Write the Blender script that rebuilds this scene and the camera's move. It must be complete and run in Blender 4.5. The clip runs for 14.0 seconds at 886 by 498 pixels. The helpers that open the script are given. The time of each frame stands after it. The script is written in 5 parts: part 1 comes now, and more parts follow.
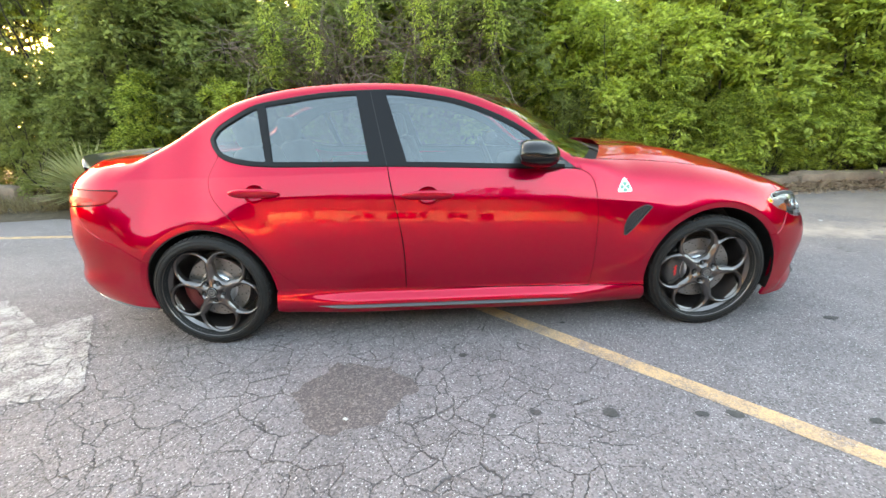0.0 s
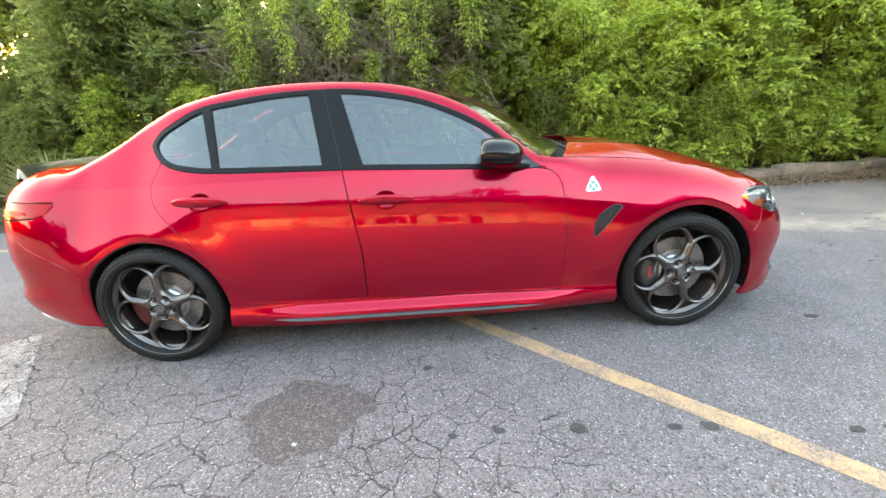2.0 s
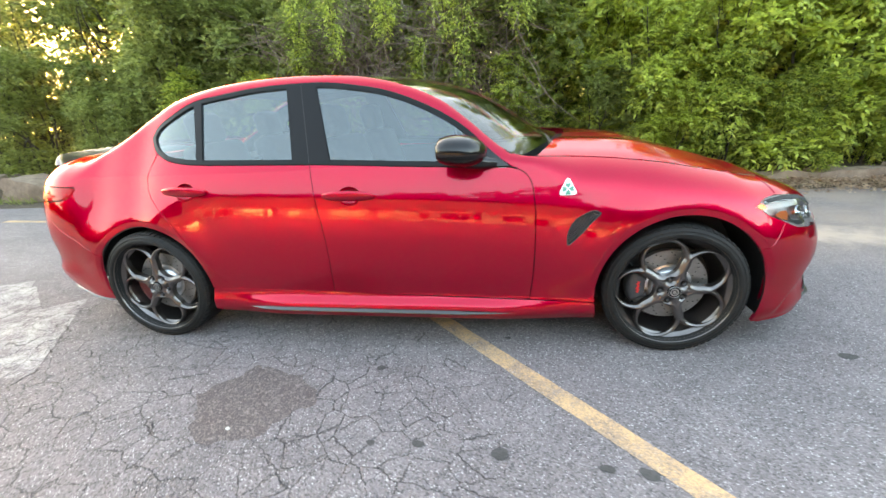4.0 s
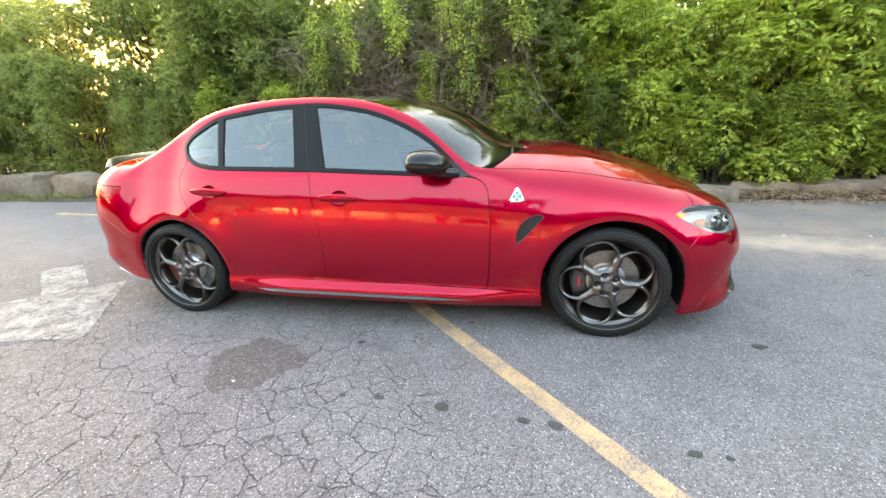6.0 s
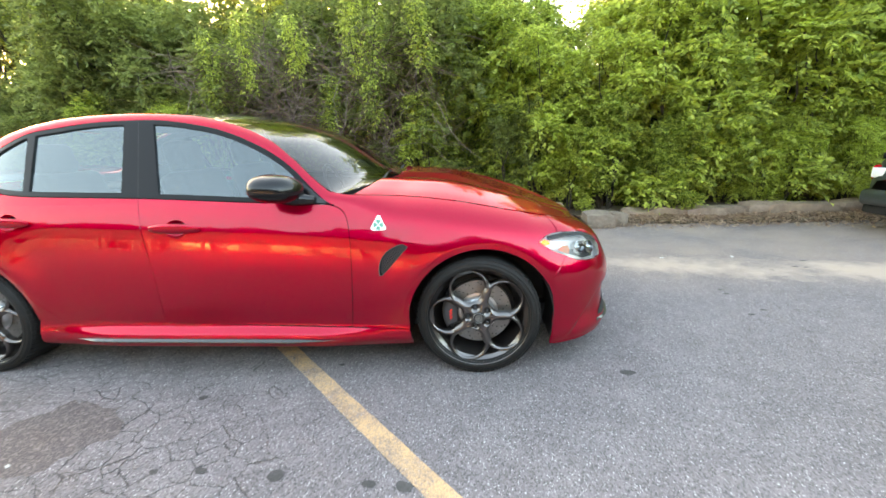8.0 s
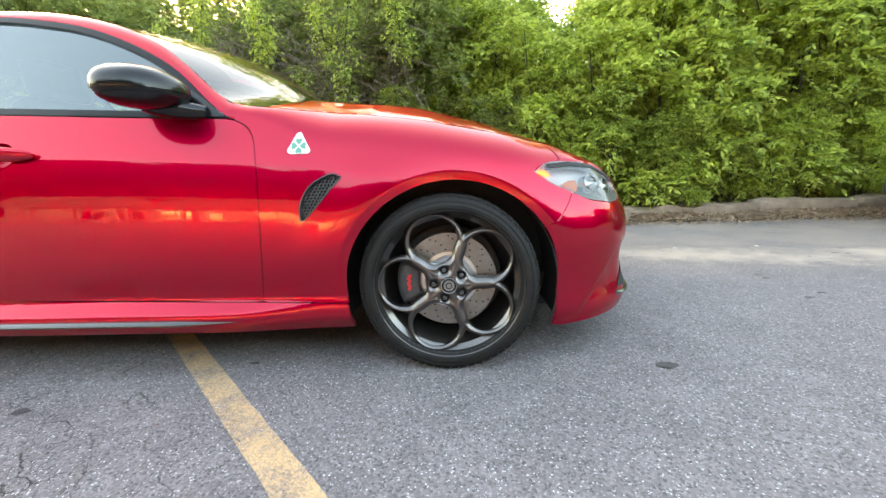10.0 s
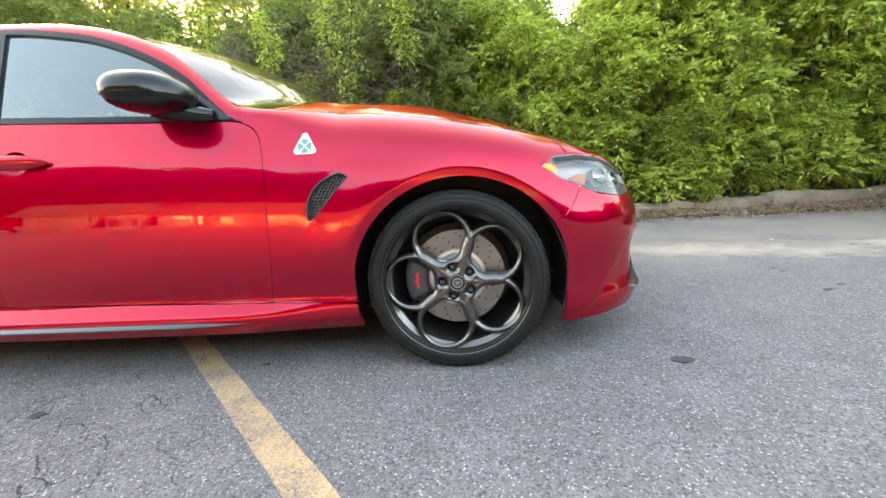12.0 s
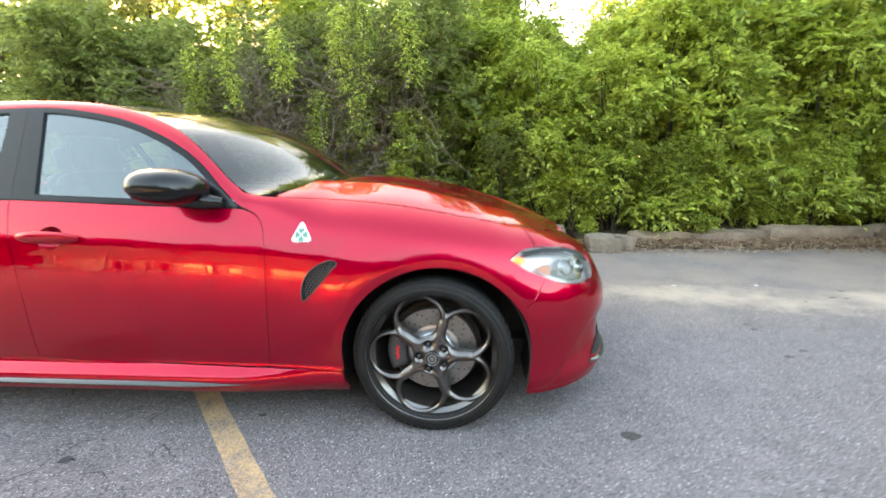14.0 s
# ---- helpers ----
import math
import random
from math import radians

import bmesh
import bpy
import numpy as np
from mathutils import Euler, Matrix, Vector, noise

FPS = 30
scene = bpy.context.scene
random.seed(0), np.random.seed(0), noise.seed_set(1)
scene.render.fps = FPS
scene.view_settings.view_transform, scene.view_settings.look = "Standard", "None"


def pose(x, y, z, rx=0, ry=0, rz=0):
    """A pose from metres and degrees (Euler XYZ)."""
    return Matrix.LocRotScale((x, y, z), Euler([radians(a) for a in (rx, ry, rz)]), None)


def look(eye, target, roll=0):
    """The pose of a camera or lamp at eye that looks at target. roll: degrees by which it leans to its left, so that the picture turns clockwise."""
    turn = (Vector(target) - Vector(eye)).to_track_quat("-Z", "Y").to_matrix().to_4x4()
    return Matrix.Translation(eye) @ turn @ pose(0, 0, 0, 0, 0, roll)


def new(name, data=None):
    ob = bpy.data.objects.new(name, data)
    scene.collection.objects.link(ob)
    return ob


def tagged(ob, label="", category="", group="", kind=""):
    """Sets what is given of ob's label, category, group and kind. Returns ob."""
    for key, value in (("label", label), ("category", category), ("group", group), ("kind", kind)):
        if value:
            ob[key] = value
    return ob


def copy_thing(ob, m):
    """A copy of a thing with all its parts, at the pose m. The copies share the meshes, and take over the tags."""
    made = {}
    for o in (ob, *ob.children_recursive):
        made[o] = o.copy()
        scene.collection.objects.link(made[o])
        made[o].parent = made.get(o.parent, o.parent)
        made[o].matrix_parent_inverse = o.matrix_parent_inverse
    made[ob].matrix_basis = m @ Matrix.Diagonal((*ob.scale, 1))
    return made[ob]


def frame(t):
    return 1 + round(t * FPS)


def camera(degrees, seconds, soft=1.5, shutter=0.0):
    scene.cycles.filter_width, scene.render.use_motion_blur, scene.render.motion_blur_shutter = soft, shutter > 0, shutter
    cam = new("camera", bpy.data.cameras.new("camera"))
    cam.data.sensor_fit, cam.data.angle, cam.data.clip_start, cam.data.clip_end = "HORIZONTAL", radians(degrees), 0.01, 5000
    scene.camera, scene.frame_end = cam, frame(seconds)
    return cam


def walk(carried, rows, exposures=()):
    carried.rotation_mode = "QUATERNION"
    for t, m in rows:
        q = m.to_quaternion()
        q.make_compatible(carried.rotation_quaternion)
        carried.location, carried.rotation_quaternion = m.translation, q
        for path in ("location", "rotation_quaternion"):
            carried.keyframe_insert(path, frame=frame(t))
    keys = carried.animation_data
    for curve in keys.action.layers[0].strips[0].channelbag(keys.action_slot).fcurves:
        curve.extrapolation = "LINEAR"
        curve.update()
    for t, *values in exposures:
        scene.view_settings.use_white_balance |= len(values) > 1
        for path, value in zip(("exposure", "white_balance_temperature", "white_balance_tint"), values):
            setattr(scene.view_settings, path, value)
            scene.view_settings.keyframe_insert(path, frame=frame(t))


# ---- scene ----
cam = camera(95.6, 14.0, shutter=0.5)
PATH = [
    (0, (-0.066, -3.033, 1.211), (-0.083, -1.129, 0.6), -2.3),
    (0.5, (-0.043, -3.036, 1.211), (-0.028, -1.128, 0.613), -2.5),
    (1, (-0.024, -3.022, 1.216), (0.007, -1.114, 0.62), -2.9),
    (1.5, (0.024, -2.962, 1.212), (0.055, -1.055, 0.611), -3.2),
    (2, (0.101, -2.911, 1.198), (0.117, -1.007, 0.586), -3.5),
    (2.5, (0.167, -2.837, 1.187), (0.147, -0.944, 0.545), -3.6),
    (3, (0.234, -2.705, 1.183), (0.138, -0.817, 0.531), -3.6),
    (3.2, (0.301, -2.675, 1.183), (0.153, -0.792, 0.524), -3.7),
    (5.3, (1.039, -3.047, 1.278), (0.552, -1.219, 0.629), -3.0),
    (5.5, (1.041, -3.061, 1.274), (0.567, -1.229, 0.628), -2.9),
    (6, (1.007, -3.097, 1.284), (0.562, -1.255, 0.646), -3.0),
    (6.5, (1.002, -3.105, 1.278), (0.629, -1.243, 0.65), -2.8),
    (7, (1.064, -3.067, 1.252), (0.777, -1.18, 0.656), -2.5),
    (7.5, (1.249, -2.971, 1.233), (1.051, -1.061, 0.675), -2.1),
    (8, (1.357, -2.851, 1.243), (1.233, -0.926, 0.715), -1.6),
    (8.5, (1.36, -2.617, 1.202), (1.246, -0.68, 0.716), -1.3),
    (9, (1.42, -2.394, 0.945), (1.357, -0.438, 0.529), -1.0),
    (9.2, (1.436, -2.356, 0.829), (1.373, -0.393, 0.451), -1.2),
    (11.3, (1.451, -2.27, 0.702), (1.35, -0.312, 0.31), -2.6),
    (11.5, (1.45, -2.274, 0.701), (1.344, -0.314, 0.318), -2.8),
    (12, (1.451, -2.286, 0.71), (1.329, -0.323, 0.345), -3.3),
    (12.5, (1.46, -2.285, 0.71), (1.341, -0.32, 0.36), -3.7),
    (13, (1.457, -2.287, 0.705), (1.339, -0.319, 0.369), -3.8),
    (13.5, (1.477, -2.287, 0.768), (1.358, -0.317, 0.445), -3.6),
    (14, (1.592, -2.385, 1.078), (1.423, -0.431, 0.683), -1.2),
]
walk(cam, [(t, look(eye, target, roll)) for t, eye, target, roll in PATH], exposures=[(0, 4.34, 9900, 12), (14, 4.34, 9900, 12)])

# ---- light ----
SUN_AZ, SUN_EL = 41.0, 8.5          # degrees left of +y, and up
world = bpy.data.worlds.new("dusk_sky")
scene.world = world
world.use_nodes = True
_wn = world.node_tree.nodes
_sky = _wn.new("ShaderNodeTexSky")
_sky.sky_type = "NISHITA"
_sky.sun_disc = False
_sky.sun_elevation, _sky.sun_rotation = radians(SUN_EL), radians(-SUN_AZ)
_sky.air_density, _sky.dust_density, _sky.ozone_density = 1.0, 2.5, 1.6
world.node_tree.links.new(_sky.outputs[0], _wn["Background"].inputs[0])
_wn["Background"].inputs[1].default_value = 0.15
_sun = bpy.data.lights.new("sun", "SUN")
_sun.energy, _sun.angle, _sun.color = 0.55, radians(0.6), (1.0, 0.66, 0.40)
_az, _el = radians(SUN_AZ), radians(SUN_EL)
_to = Vector((-math.sin(_az) * math.cos(_el), math.cos(_az) * math.cos(_el), math.sin(_el)))
new("sun", _sun).matrix_world = _to.to_track_quat("Z", "Y").to_matrix().to_4x4()


# ---- materials ----
def mat(name, color=(0.5, 0.5, 0.5), rough=0.5, metal=0.0, **more):
    m = bpy.data.materials.new(name)
    m.use_nodes = True
    b = m.node_tree.nodes["Principled BSDF"]
    b.inputs["Base Color"].default_value = (*color, 1)
    b.inputs["Roughness"].default_value = rough
    b.inputs["Metallic"].default_value = metal
    for k, v in more.items():
        b.inputs[k.replace("_", " ")].default_value = v
    return m


class Nodes:
    """Short hand for building a node tree."""
    def __init__(self, m):
        self.t = m.node_tree
        self.b = self.t.nodes["Principled BSDF"]

    def add(self, kind, **sets):
        n = self.t.nodes.new(kind)
        for k, v in sets.items():
            if k in ("operation", "data_type", "blend_type", "feature", "distance", "noise_dimensions", "voronoi_dimensions", "wave_type", "clamp"):
                if k == "operation": n.operation = v
                elif k == "data_type": n.data_type = v
                elif k == "blend_type": n.blend_type = v
                elif k == "feature": n.feature = v
                elif k == "distance": n.distance = v
                elif k == "clamp": n.clamp = v
            else:
                n.inputs[k.replace("_", " ")].default_value = v
        return n

    def link(self, a, b):
        self.t.links.new(a, b)

    def coords(self):
        return self.add("ShaderNodeTexCoord").outputs["Object"]

    def noise(self, scale, detail=4, rough=0.6, vec=None):
        n = self.add("ShaderNodeTexNoise", Scale=scale, Detail=detail, Roughness=rough)
        self.link(vec or self.coords(), n.inputs["Vector"])
        return n.outputs["Fac"]

    def ramp(self, fac, stops):
        n = self.add("ShaderNodeValToRGB")
        e = n.color_ramp.elements
        while len(e) < len(stops):
            e.new(0.5)
        for k, (p, c) in zip(e, stops):
            k.position = p
            k.color = (*c, 1) if isinstance(c, tuple) else (c, c, c, 1)
        self.link(fac, n.inputs["Fac"])
        return n.outputs["Color"]

    def math(self, op, a, b=0.0, c=0.0):
        n = self.add("ShaderNodeMath", operation=op)
        for i, v in enumerate((a, b, c)):
            if isinstance(v, (int, float)):
                n.inputs[i].default_value = v
            else:
                self.link(v, n.inputs[i])
        return n.outputs[0]

    def mix(self, fac, a, b, blend="MIX"):
        n = self.add("ShaderNodeMix", data_type="RGBA", blend_type=blend)
        for i, v in ((0, fac), (6, a), (7, b)):
            if isinstance(v, (int, float)):
                n.inputs[i].default_value = v
            elif isinstance(v, tuple):
                n.inputs[i].default_value = (*v, 1)
            else:
                self.link(v, n.inputs[i])
        return n.outputs[2]

    def span(self, v, lo, hi, a=0.0, b=1.0):
        n = self.add("ShaderNodeMapRange")
        self.link(v, n.inputs[0])
        for i, q in enumerate((lo, hi, a, b)):
            n.inputs[i + 1].default_value = q
        return n.outputs[0]

    def bump(self, height, strength=0.3, distance=0.01):
        n = self.t.nodes.new("ShaderNodeBump")
        n.inputs["Strength"].default_value, n.inputs["Distance"].default_value = strength, distance
        self.link(height, n.inputs["Height"])
        self.link(n.outputs[0], self.b.inputs["Normal"])
        return n


def grainy(name, dark, light, scale, rough=0.8, bump=0.4, distance=0.01, big=0.6, metal=0.0):
    """A material whose colour runs between two, at a fine and a coarse scale."""
    m = mat(name, light, rough, metal)
    n = Nodes(m)
    f = n.math("ADD", n.math("MULTIPLY", n.noise(scale, 6, 0.65), 0.6), n.math("MULTIPLY", n.noise(scale * big / 8, 3), 0.4))
    n.link(n.mix(n.span(f, 0.32, 0.68), dark, light), n.b.inputs["Base Color"])
    n.bump(n.noise(scale * 1.5, 8, 0.7), bump, distance)
    return m


RED = mat("red_metallic_paint", (0.29, 0.0003, 0.014), 0.30, 0.85, Coat_Weight=1.0, Coat_Roughness=0.006, Coat_IOR=1.44, Specular_IOR_Level=0.0, Specular_Tint=(0.9, 0.06, 0.12, 1))
_n = Nodes(RED)
_fl = _n.noise(900, 2)
_n.link(_n.mix(_n.span(_fl, 0.35, 0.7), (0.43, 0.0001, 0.022), (0.58, 0.0002, 0.035)), _n.b.inputs["Base Color"])
GLOSS_BLACK = mat("gloss_black", (0.006, 0.006, 0.007), 0.18, 0.0, Specular_IOR_Level=0.5)
CARBON = mat("carbon_fibre", (0.02, 0.021, 0.022), 0.3, 0.0, Coat_Weight=1.0, Coat_Roughness=0.05)
_n = Nodes(CARBON)
_ch = _n.add("ShaderNodeTexChecker", Scale=220.0)
_n.link(_n.coords(), _ch.inputs["Vector"])
_n.link(_n.mix(_ch.outputs["Fac"], (0.012, 0.012, 0.013), (0.05, 0.05, 0.052)), _n.b.inputs["Base Color"])
SKIRT = mat("skirt_black", (0.012, 0.012, 0.013), 0.22, 0.0, Coat_Weight=1.0, Coat_Roughness=0.08, Coat_IOR=1.5)
TRIM = mat("satin_black_trim", (0.010, 0.0105, 0.012), 0.30, 0.0, Specular_IOR_Level=0.18)
MATT_BLACK = grainy("black_plastic", (0.008, 0.008, 0.008), (0.02, 0.02, 0.021), 120, 0.65, 0.2, 0.002)
SEAL = mat("door_seal_rubber", (0.006, 0.004, 0.004), 0.8, 0.0, Specular_IOR_Level=0.1)
DARK_CLOTH = grainy("dark_upholstery", (0.018, 0.018, 0.02), (0.04, 0.04, 0.043), 60, 0.7, 0.2, 0.002)
RUBBER = grainy("tyre_rubber", (0.007, 0.0068, 0.0066), (0.018, 0.0170, 0.0165), 35, 0.66, 0.3, 0.002)
RUBBER.node_tree.nodes["Principled BSDF"].inputs["Specular IOR Level"].default_value = 0.35
GUNMETAL = mat("gunmetal_alloy", (0.135, 0.117, 0.112), 0.30, 0.95, Coat_Weight=1.0, Coat_Roughness=0.06)
BARREL = mat("dark_alloy_barrel", (0.27, 0.25, 0.245), 0.27, 0.95)
STEEL = grainy("brake_steel", (0.23, 0.225, 0.22), (0.34, 0.335, 0.325), 60, 0.42, 0.1, 0.001, metal=0.85)
BRIGHT = mat("bright_metal", (0.70, 0.71, 0.73), 0.33, 0.9)
CALIPER = grainy("dark_caliper", (0.04, 0.04, 0.043), (0.075, 0.075, 0.08), 80, 0.45, 0.15, 0.002)
CALIPER_RED = mat("red_brake_paint", (0.10, 0.008, 0.009), 0.45)
WHITE_BADGE = mat("white_enamel", (0.82, 0.84, 0.84), 0.25, 0.0, Coat_Weight=1.0)
GREEN_BADGE = mat("green_enamel", (0.04, 0.30, 0.20), 0.3, 0.0, Coat_Weight=1.0)
AMBER = mat("amber_lamp", (0.75, 0.16, 0.015), 0.2, 0.0, Emission_Color=(1.0, 0.13, 0.005, 1), Emission_Strength=0.25)
ORANGE = mat("orange_reflector", (0.85, 0.17, 0.01), 0.45)
TAIL_RED = mat("red_lamp_plastic", (0.50, 0.003, 0.012), 0.10, 0.0, Specular_IOR_Level=0.22)
CHROME = mat("lamp_reflector", (0.42, 0.43, 0.44), 0.10, 1.0)
BOWL = mat("lamp_housing", (0.70, 0.65, 0.64), 0.30, 0.4)


def pane_material(name, tint, ior, haze=(0.5, 0.55, 0.6), dust=0.03, sheen=(1.0, 1.0, 1.0)):
    """A thin pane: clear with a tint, mirroring by its Fresnel term, with a film of dust and painted haze."""
    m = bpy.data.materials.new(name)
    m.use_nodes = True
    t = m.node_tree
    t.nodes.remove(t.nodes["Principled BSDF"])
    out = t.nodes["Material Output"]
    clear, gloss, film = t.nodes.new("ShaderNodeBsdfTransparent"), t.nodes.new("ShaderNodeBsdfGlossy"), t.nodes.new("ShaderNodeBsdfDiffuse")
    clear.inputs[0].default_value = (*tint, 1)
    gloss.inputs["Roughness"].default_value = 0.0
    gloss.inputs["Color"].default_value = (*sheen, 1)
    film.inputs[0].default_value = (*haze, 1)
    fres = t.nodes.new("ShaderNodeFresnel")
    fres.inputs[0].default_value = ior
    a, b = t.nodes.new("ShaderNodeMixShader"), t.nodes.new("ShaderNodeMixShader")
    a.inputs[0].default_value = dust
    t.links.new(clear.outputs[0], a.inputs[1]); t.links.new(film.outputs[0], a.inputs[2])
    t.links.new(fres.outputs[0], b.inputs[0]); t.links.new(a.outputs[0], b.inputs[1]); t.links.new(gloss.outputs[0], b.inputs[2])
    t.links.new(b.outputs[0], out.inputs["Surface"])
    return m


# the side glass film is dust plus a painted pale-blue sky sheen
GLASS = pane_material("tinted_side_glass", (0.62, 0.68, 0.67), 2.2, haze=(0.38, 0.54, 0.60), dust=0.05, sheen=(0.88, 0.98, 1.0))
SCREEN = pane_material("windscreen_glass", (0.42, 0.47, 0.45), 1.55, dust=0.0)
REAR_GLASS = pane_material("rear_screen_glass", (0.35, 0.4, 0.4), 1.3, dust=0.0)
LENS = pane_material("clear_lamp_lens", (0.95, 0.96, 0.96), 1.6, dust=0.03)


def leaf_material(name, dark, light, glow):
    m = bpy.data.materials.new(name)
    m.use_nodes = True
    n = Nodes(m)
    t = m.node_tree
    geo, info = n.add("ShaderNodeNewGeometry"), n.add("ShaderNodeObjectInfo")
    k = n.math("ADD", n.math("MULTIPLY", geo.outputs["Random Per Island"], 0.75), n.math("MULTIPLY", info.outputs["Random"], 0.25))
    c = n.mix(k, dark, light)
    n.link(c, n.b.inputs["Base Color"])
    n.b.inputs["Roughness"].default_value = 0.5
    n.b.inputs["Specular IOR Level"].default_value = 0.35
    tr, mx = t.nodes.new("ShaderNodeBsdfTranslucent"), t.nodes.new("ShaderNodeMixShader")
    n.link(n.mix(k, tuple(v * glow for v in dark), tuple(v * glow for v in light)), tr.inputs[0])
    mx.inputs[0].default_value = 0.48
    n.link(n.b.outputs[0], mx.inputs[1]); n.link(tr.outputs[0], mx.inputs[2])
    n.link(mx.outputs[0], t.nodes["Material Output"].inputs["Surface"])
    return m


LEAF = leaf_material("spring_leaves", (0.090, 0.145, 0.028), (0.61, 0.67, 0.15), 1.5)
LEAF_OLIVE = leaf_material("olive_leaves", (0.085, 0.115, 0.032), (0.34, 0.385, 0.12), 1.5)
# leaf colour darkened so that sunlit far trees mirror as if shaded
FAR_LEAF_SHADED = leaf_material("far_tree_leaves_shaded", (0.018, 0.026, 0.008), (0.05, 0.065, 0.02), 1.0)
YUCCA = leaf_material("yucca_blades", (0.32, 0.34, 0.15), (0.66, 0.64, 0.36), 1.0)
DRY = leaf_material("dry_grass", (0.20, 0.15, 0.08), (0.42, 0.34, 0.2), 1.0)
LITTER = leaf_material("fallen_leaves", (0.24, 0.145, 0.10), (0.74, 0.54, 0.39), 0.8)
BARK = grainy("bark", (0.03, 0.025, 0.02), (0.11, 0.09, 0.07), 30, 0.9, 0.8, 0.02)
TWIG = grainy("grey_dead_wood", (0.11, 0.078, 0.060), (0.32, 0.245, 0.19), 25, 0.9, 0.5, 0.01)
STONE = grainy("weathered_stone", (0.14, 0.105, 0.082), (0.35, 0.275, 0.215), 9, 0.9, 0.9, 0.03)
CONCRETE = grainy("old_concrete", (0.16, 0.112, 0.085), (0.42, 0.305, 0.225), 7, 0.9, 0.7, 0.02)
SOIL = grainy("bank_soil", (0.05, 0.038, 0.026), (0.14, 0.105, 0.07), 6, 0.95, 0.9, 0.04)


def asphalt(name, layer="plain"):
    """Cracked, grey asphalt; layers: plain, patch (a fresh repair), and worn yellow or white paint on it."""
    m = mat(name, (0.1, 0.1, 0.1), 0.85)
    n = Nodes(m)
    pos = n.add("ShaderNodeNewGeometry").outputs["Position"]
    sep = n.add("ShaderNodeSeparateXYZ")
    n.link(pos, sep.inputs[0])
    x, y = sep.outputs[0], sep.outputs[1]
    # chippings
    v = n.add("ShaderNodeTexVoronoi", Scale=150.0)
    n.link(pos, v.inputs["Vector"])
    v2 = n.add("ShaderNodeTexVoronoi", Scale=240.0)
    n.link(pos, v2.inputs["Vector"])
    chip = n.add("ShaderNodeSeparateColor")
    n.link(v.outputs["Color"], chip.inputs[0])
    chip2 = n.add("ShaderNodeSeparateColor")
    n.link(v2.outputs["Color"], chip2.inputs[0])
    big, mid, fine = n.noise(0.55, 4, 0.6, pos), n.noise(4.5, 5, 0.65, pos), n.noise(420, 3, 0.7, pos)
    tone = n.math("ADD", n.math("MULTIPLY", big, 0.5), n.math("MULTIPLY", mid, 0.5))
    col = n.mix(n.span(tone, 0.36, 0.64), (0.148, 0.126, 0.131), (0.228, 0.195, 0.200))
    speck = n.math("MULTIPLY", n.span(chip.outputs[0], 0.35, 1.0), n.span(fine, 0.3, 0.7))
    col = n.mix(n.math("MULTIPLY", speck, 0.55), col, (0.55, 0.49, 0.49))
    col = n.mix(n.span(chip2.outputs[1], 0.965, 0.975, 0.0, 0.6), col, (0.85, 0.82, 0.80))
    col = n.mix(n.span(chip.outputs[2], 0.0, 0.36, 0.7, 0.0), col, (0.05, 0.05, 0.05))
    # crazing: cells of two sizes, strongest towards the car's tail, fading past the painted line
    warp = n.add("ShaderNodeTexNoise", Scale=5.0, Detail=4.0, Roughness=0.6)
    n.link(pos, warp.inputs["Vector"])
    wv = n.add("ShaderNodeVectorMath", operation="MULTIPLY_ADD")
    wv.inputs[1].default_value = (0.10, 0.10, 0.0)
    n.link(warp.outputs["Color"], wv.inputs[0]); n.link(pos, wv.inputs[2])
    warp2 = n.add("ShaderNodeTexNoise", Scale=38.0, Detail=3.0, Roughness=0.6)
    n.link(pos, warp2.inputs["Vector"])
    wv2 = n.add("ShaderNodeVectorMath", operation="MULTIPLY_ADD")
    wv2.inputs[1].default_value = (0.022, 0.022, 0.0)
    n.link(warp2.outputs["Color"], wv2.inputs[0]); n.link(wv.outputs[0], wv2.inputs[2])
    flat = n.add("ShaderNodeVectorMath", operation="MULTIPLY")
    flat.inputs[1].default_value = (1, 1, 0)
    n.link(wv2.outputs[0], flat.inputs[0])
    zone = n.math("ADD", n.math("MULTIPLY", n.math("ADD", x, y), -1.0), -0.25)
    zone = n.math("ADD", zone, n.math("MULTIPLY", n.math("SUBTRACT", big, 0.5), 2.2))
    zone = n.math("MULTIPLY", n.span(zone, -0.2, 1.5), n.span(y, 0.3, -0.6))
    # the surface past the crazing is darker
    col = n.mix(n.span(n.math("ADD", n.math("MULTIPLY", n.math("ADD", x, y), -1.0), n.math("MULTIPLY", mid, 1.2)), -1.3, 0.5, 0.88, 1.0), (0.0, 0.0, 0.0), col)
    cracks = None
    for scale, wide, power in ((7.2, 0.020, 0.85), (12.5, 0.016, 0.55)):
        e = n.add("ShaderNodeTexVoronoi", feature="DISTANCE_TO_EDGE", Scale=scale)
        n.link(flat.outputs[0], e.inputs["Vector"])
        w = n.math("MULTIPLY", n.span(n.noise(2.6 if scale < 8 else 3.4, 3, 0.6, pos), 0.22 if scale < 8 else 0.34, 0.50 if scale < 8 else 0.60), n.math("MULTIPLY", zone, wide))
        line = n.math("SUBTRACT", 1.0, n.math("DIVIDE", e.outputs["Distance"], n.math("MAXIMUM", w, 0.0001)))
        line = n.math("MULTIPLY", n.math("MINIMUM", n.math("MAXIMUM", line, 0.0), 1.0), n.span(zone, 0.12, 0.60, 0.0, power))
        cracks = line if cracks is None else n.math("MAXIMUM", cracks, line)
    # a pale warm band near the kerb, and a weaker warm tint around it
    dy = n.math("SUBTRACT", y, n.math("ADD", 1.45, n.math("MULTIPLY", x, -0.14)))
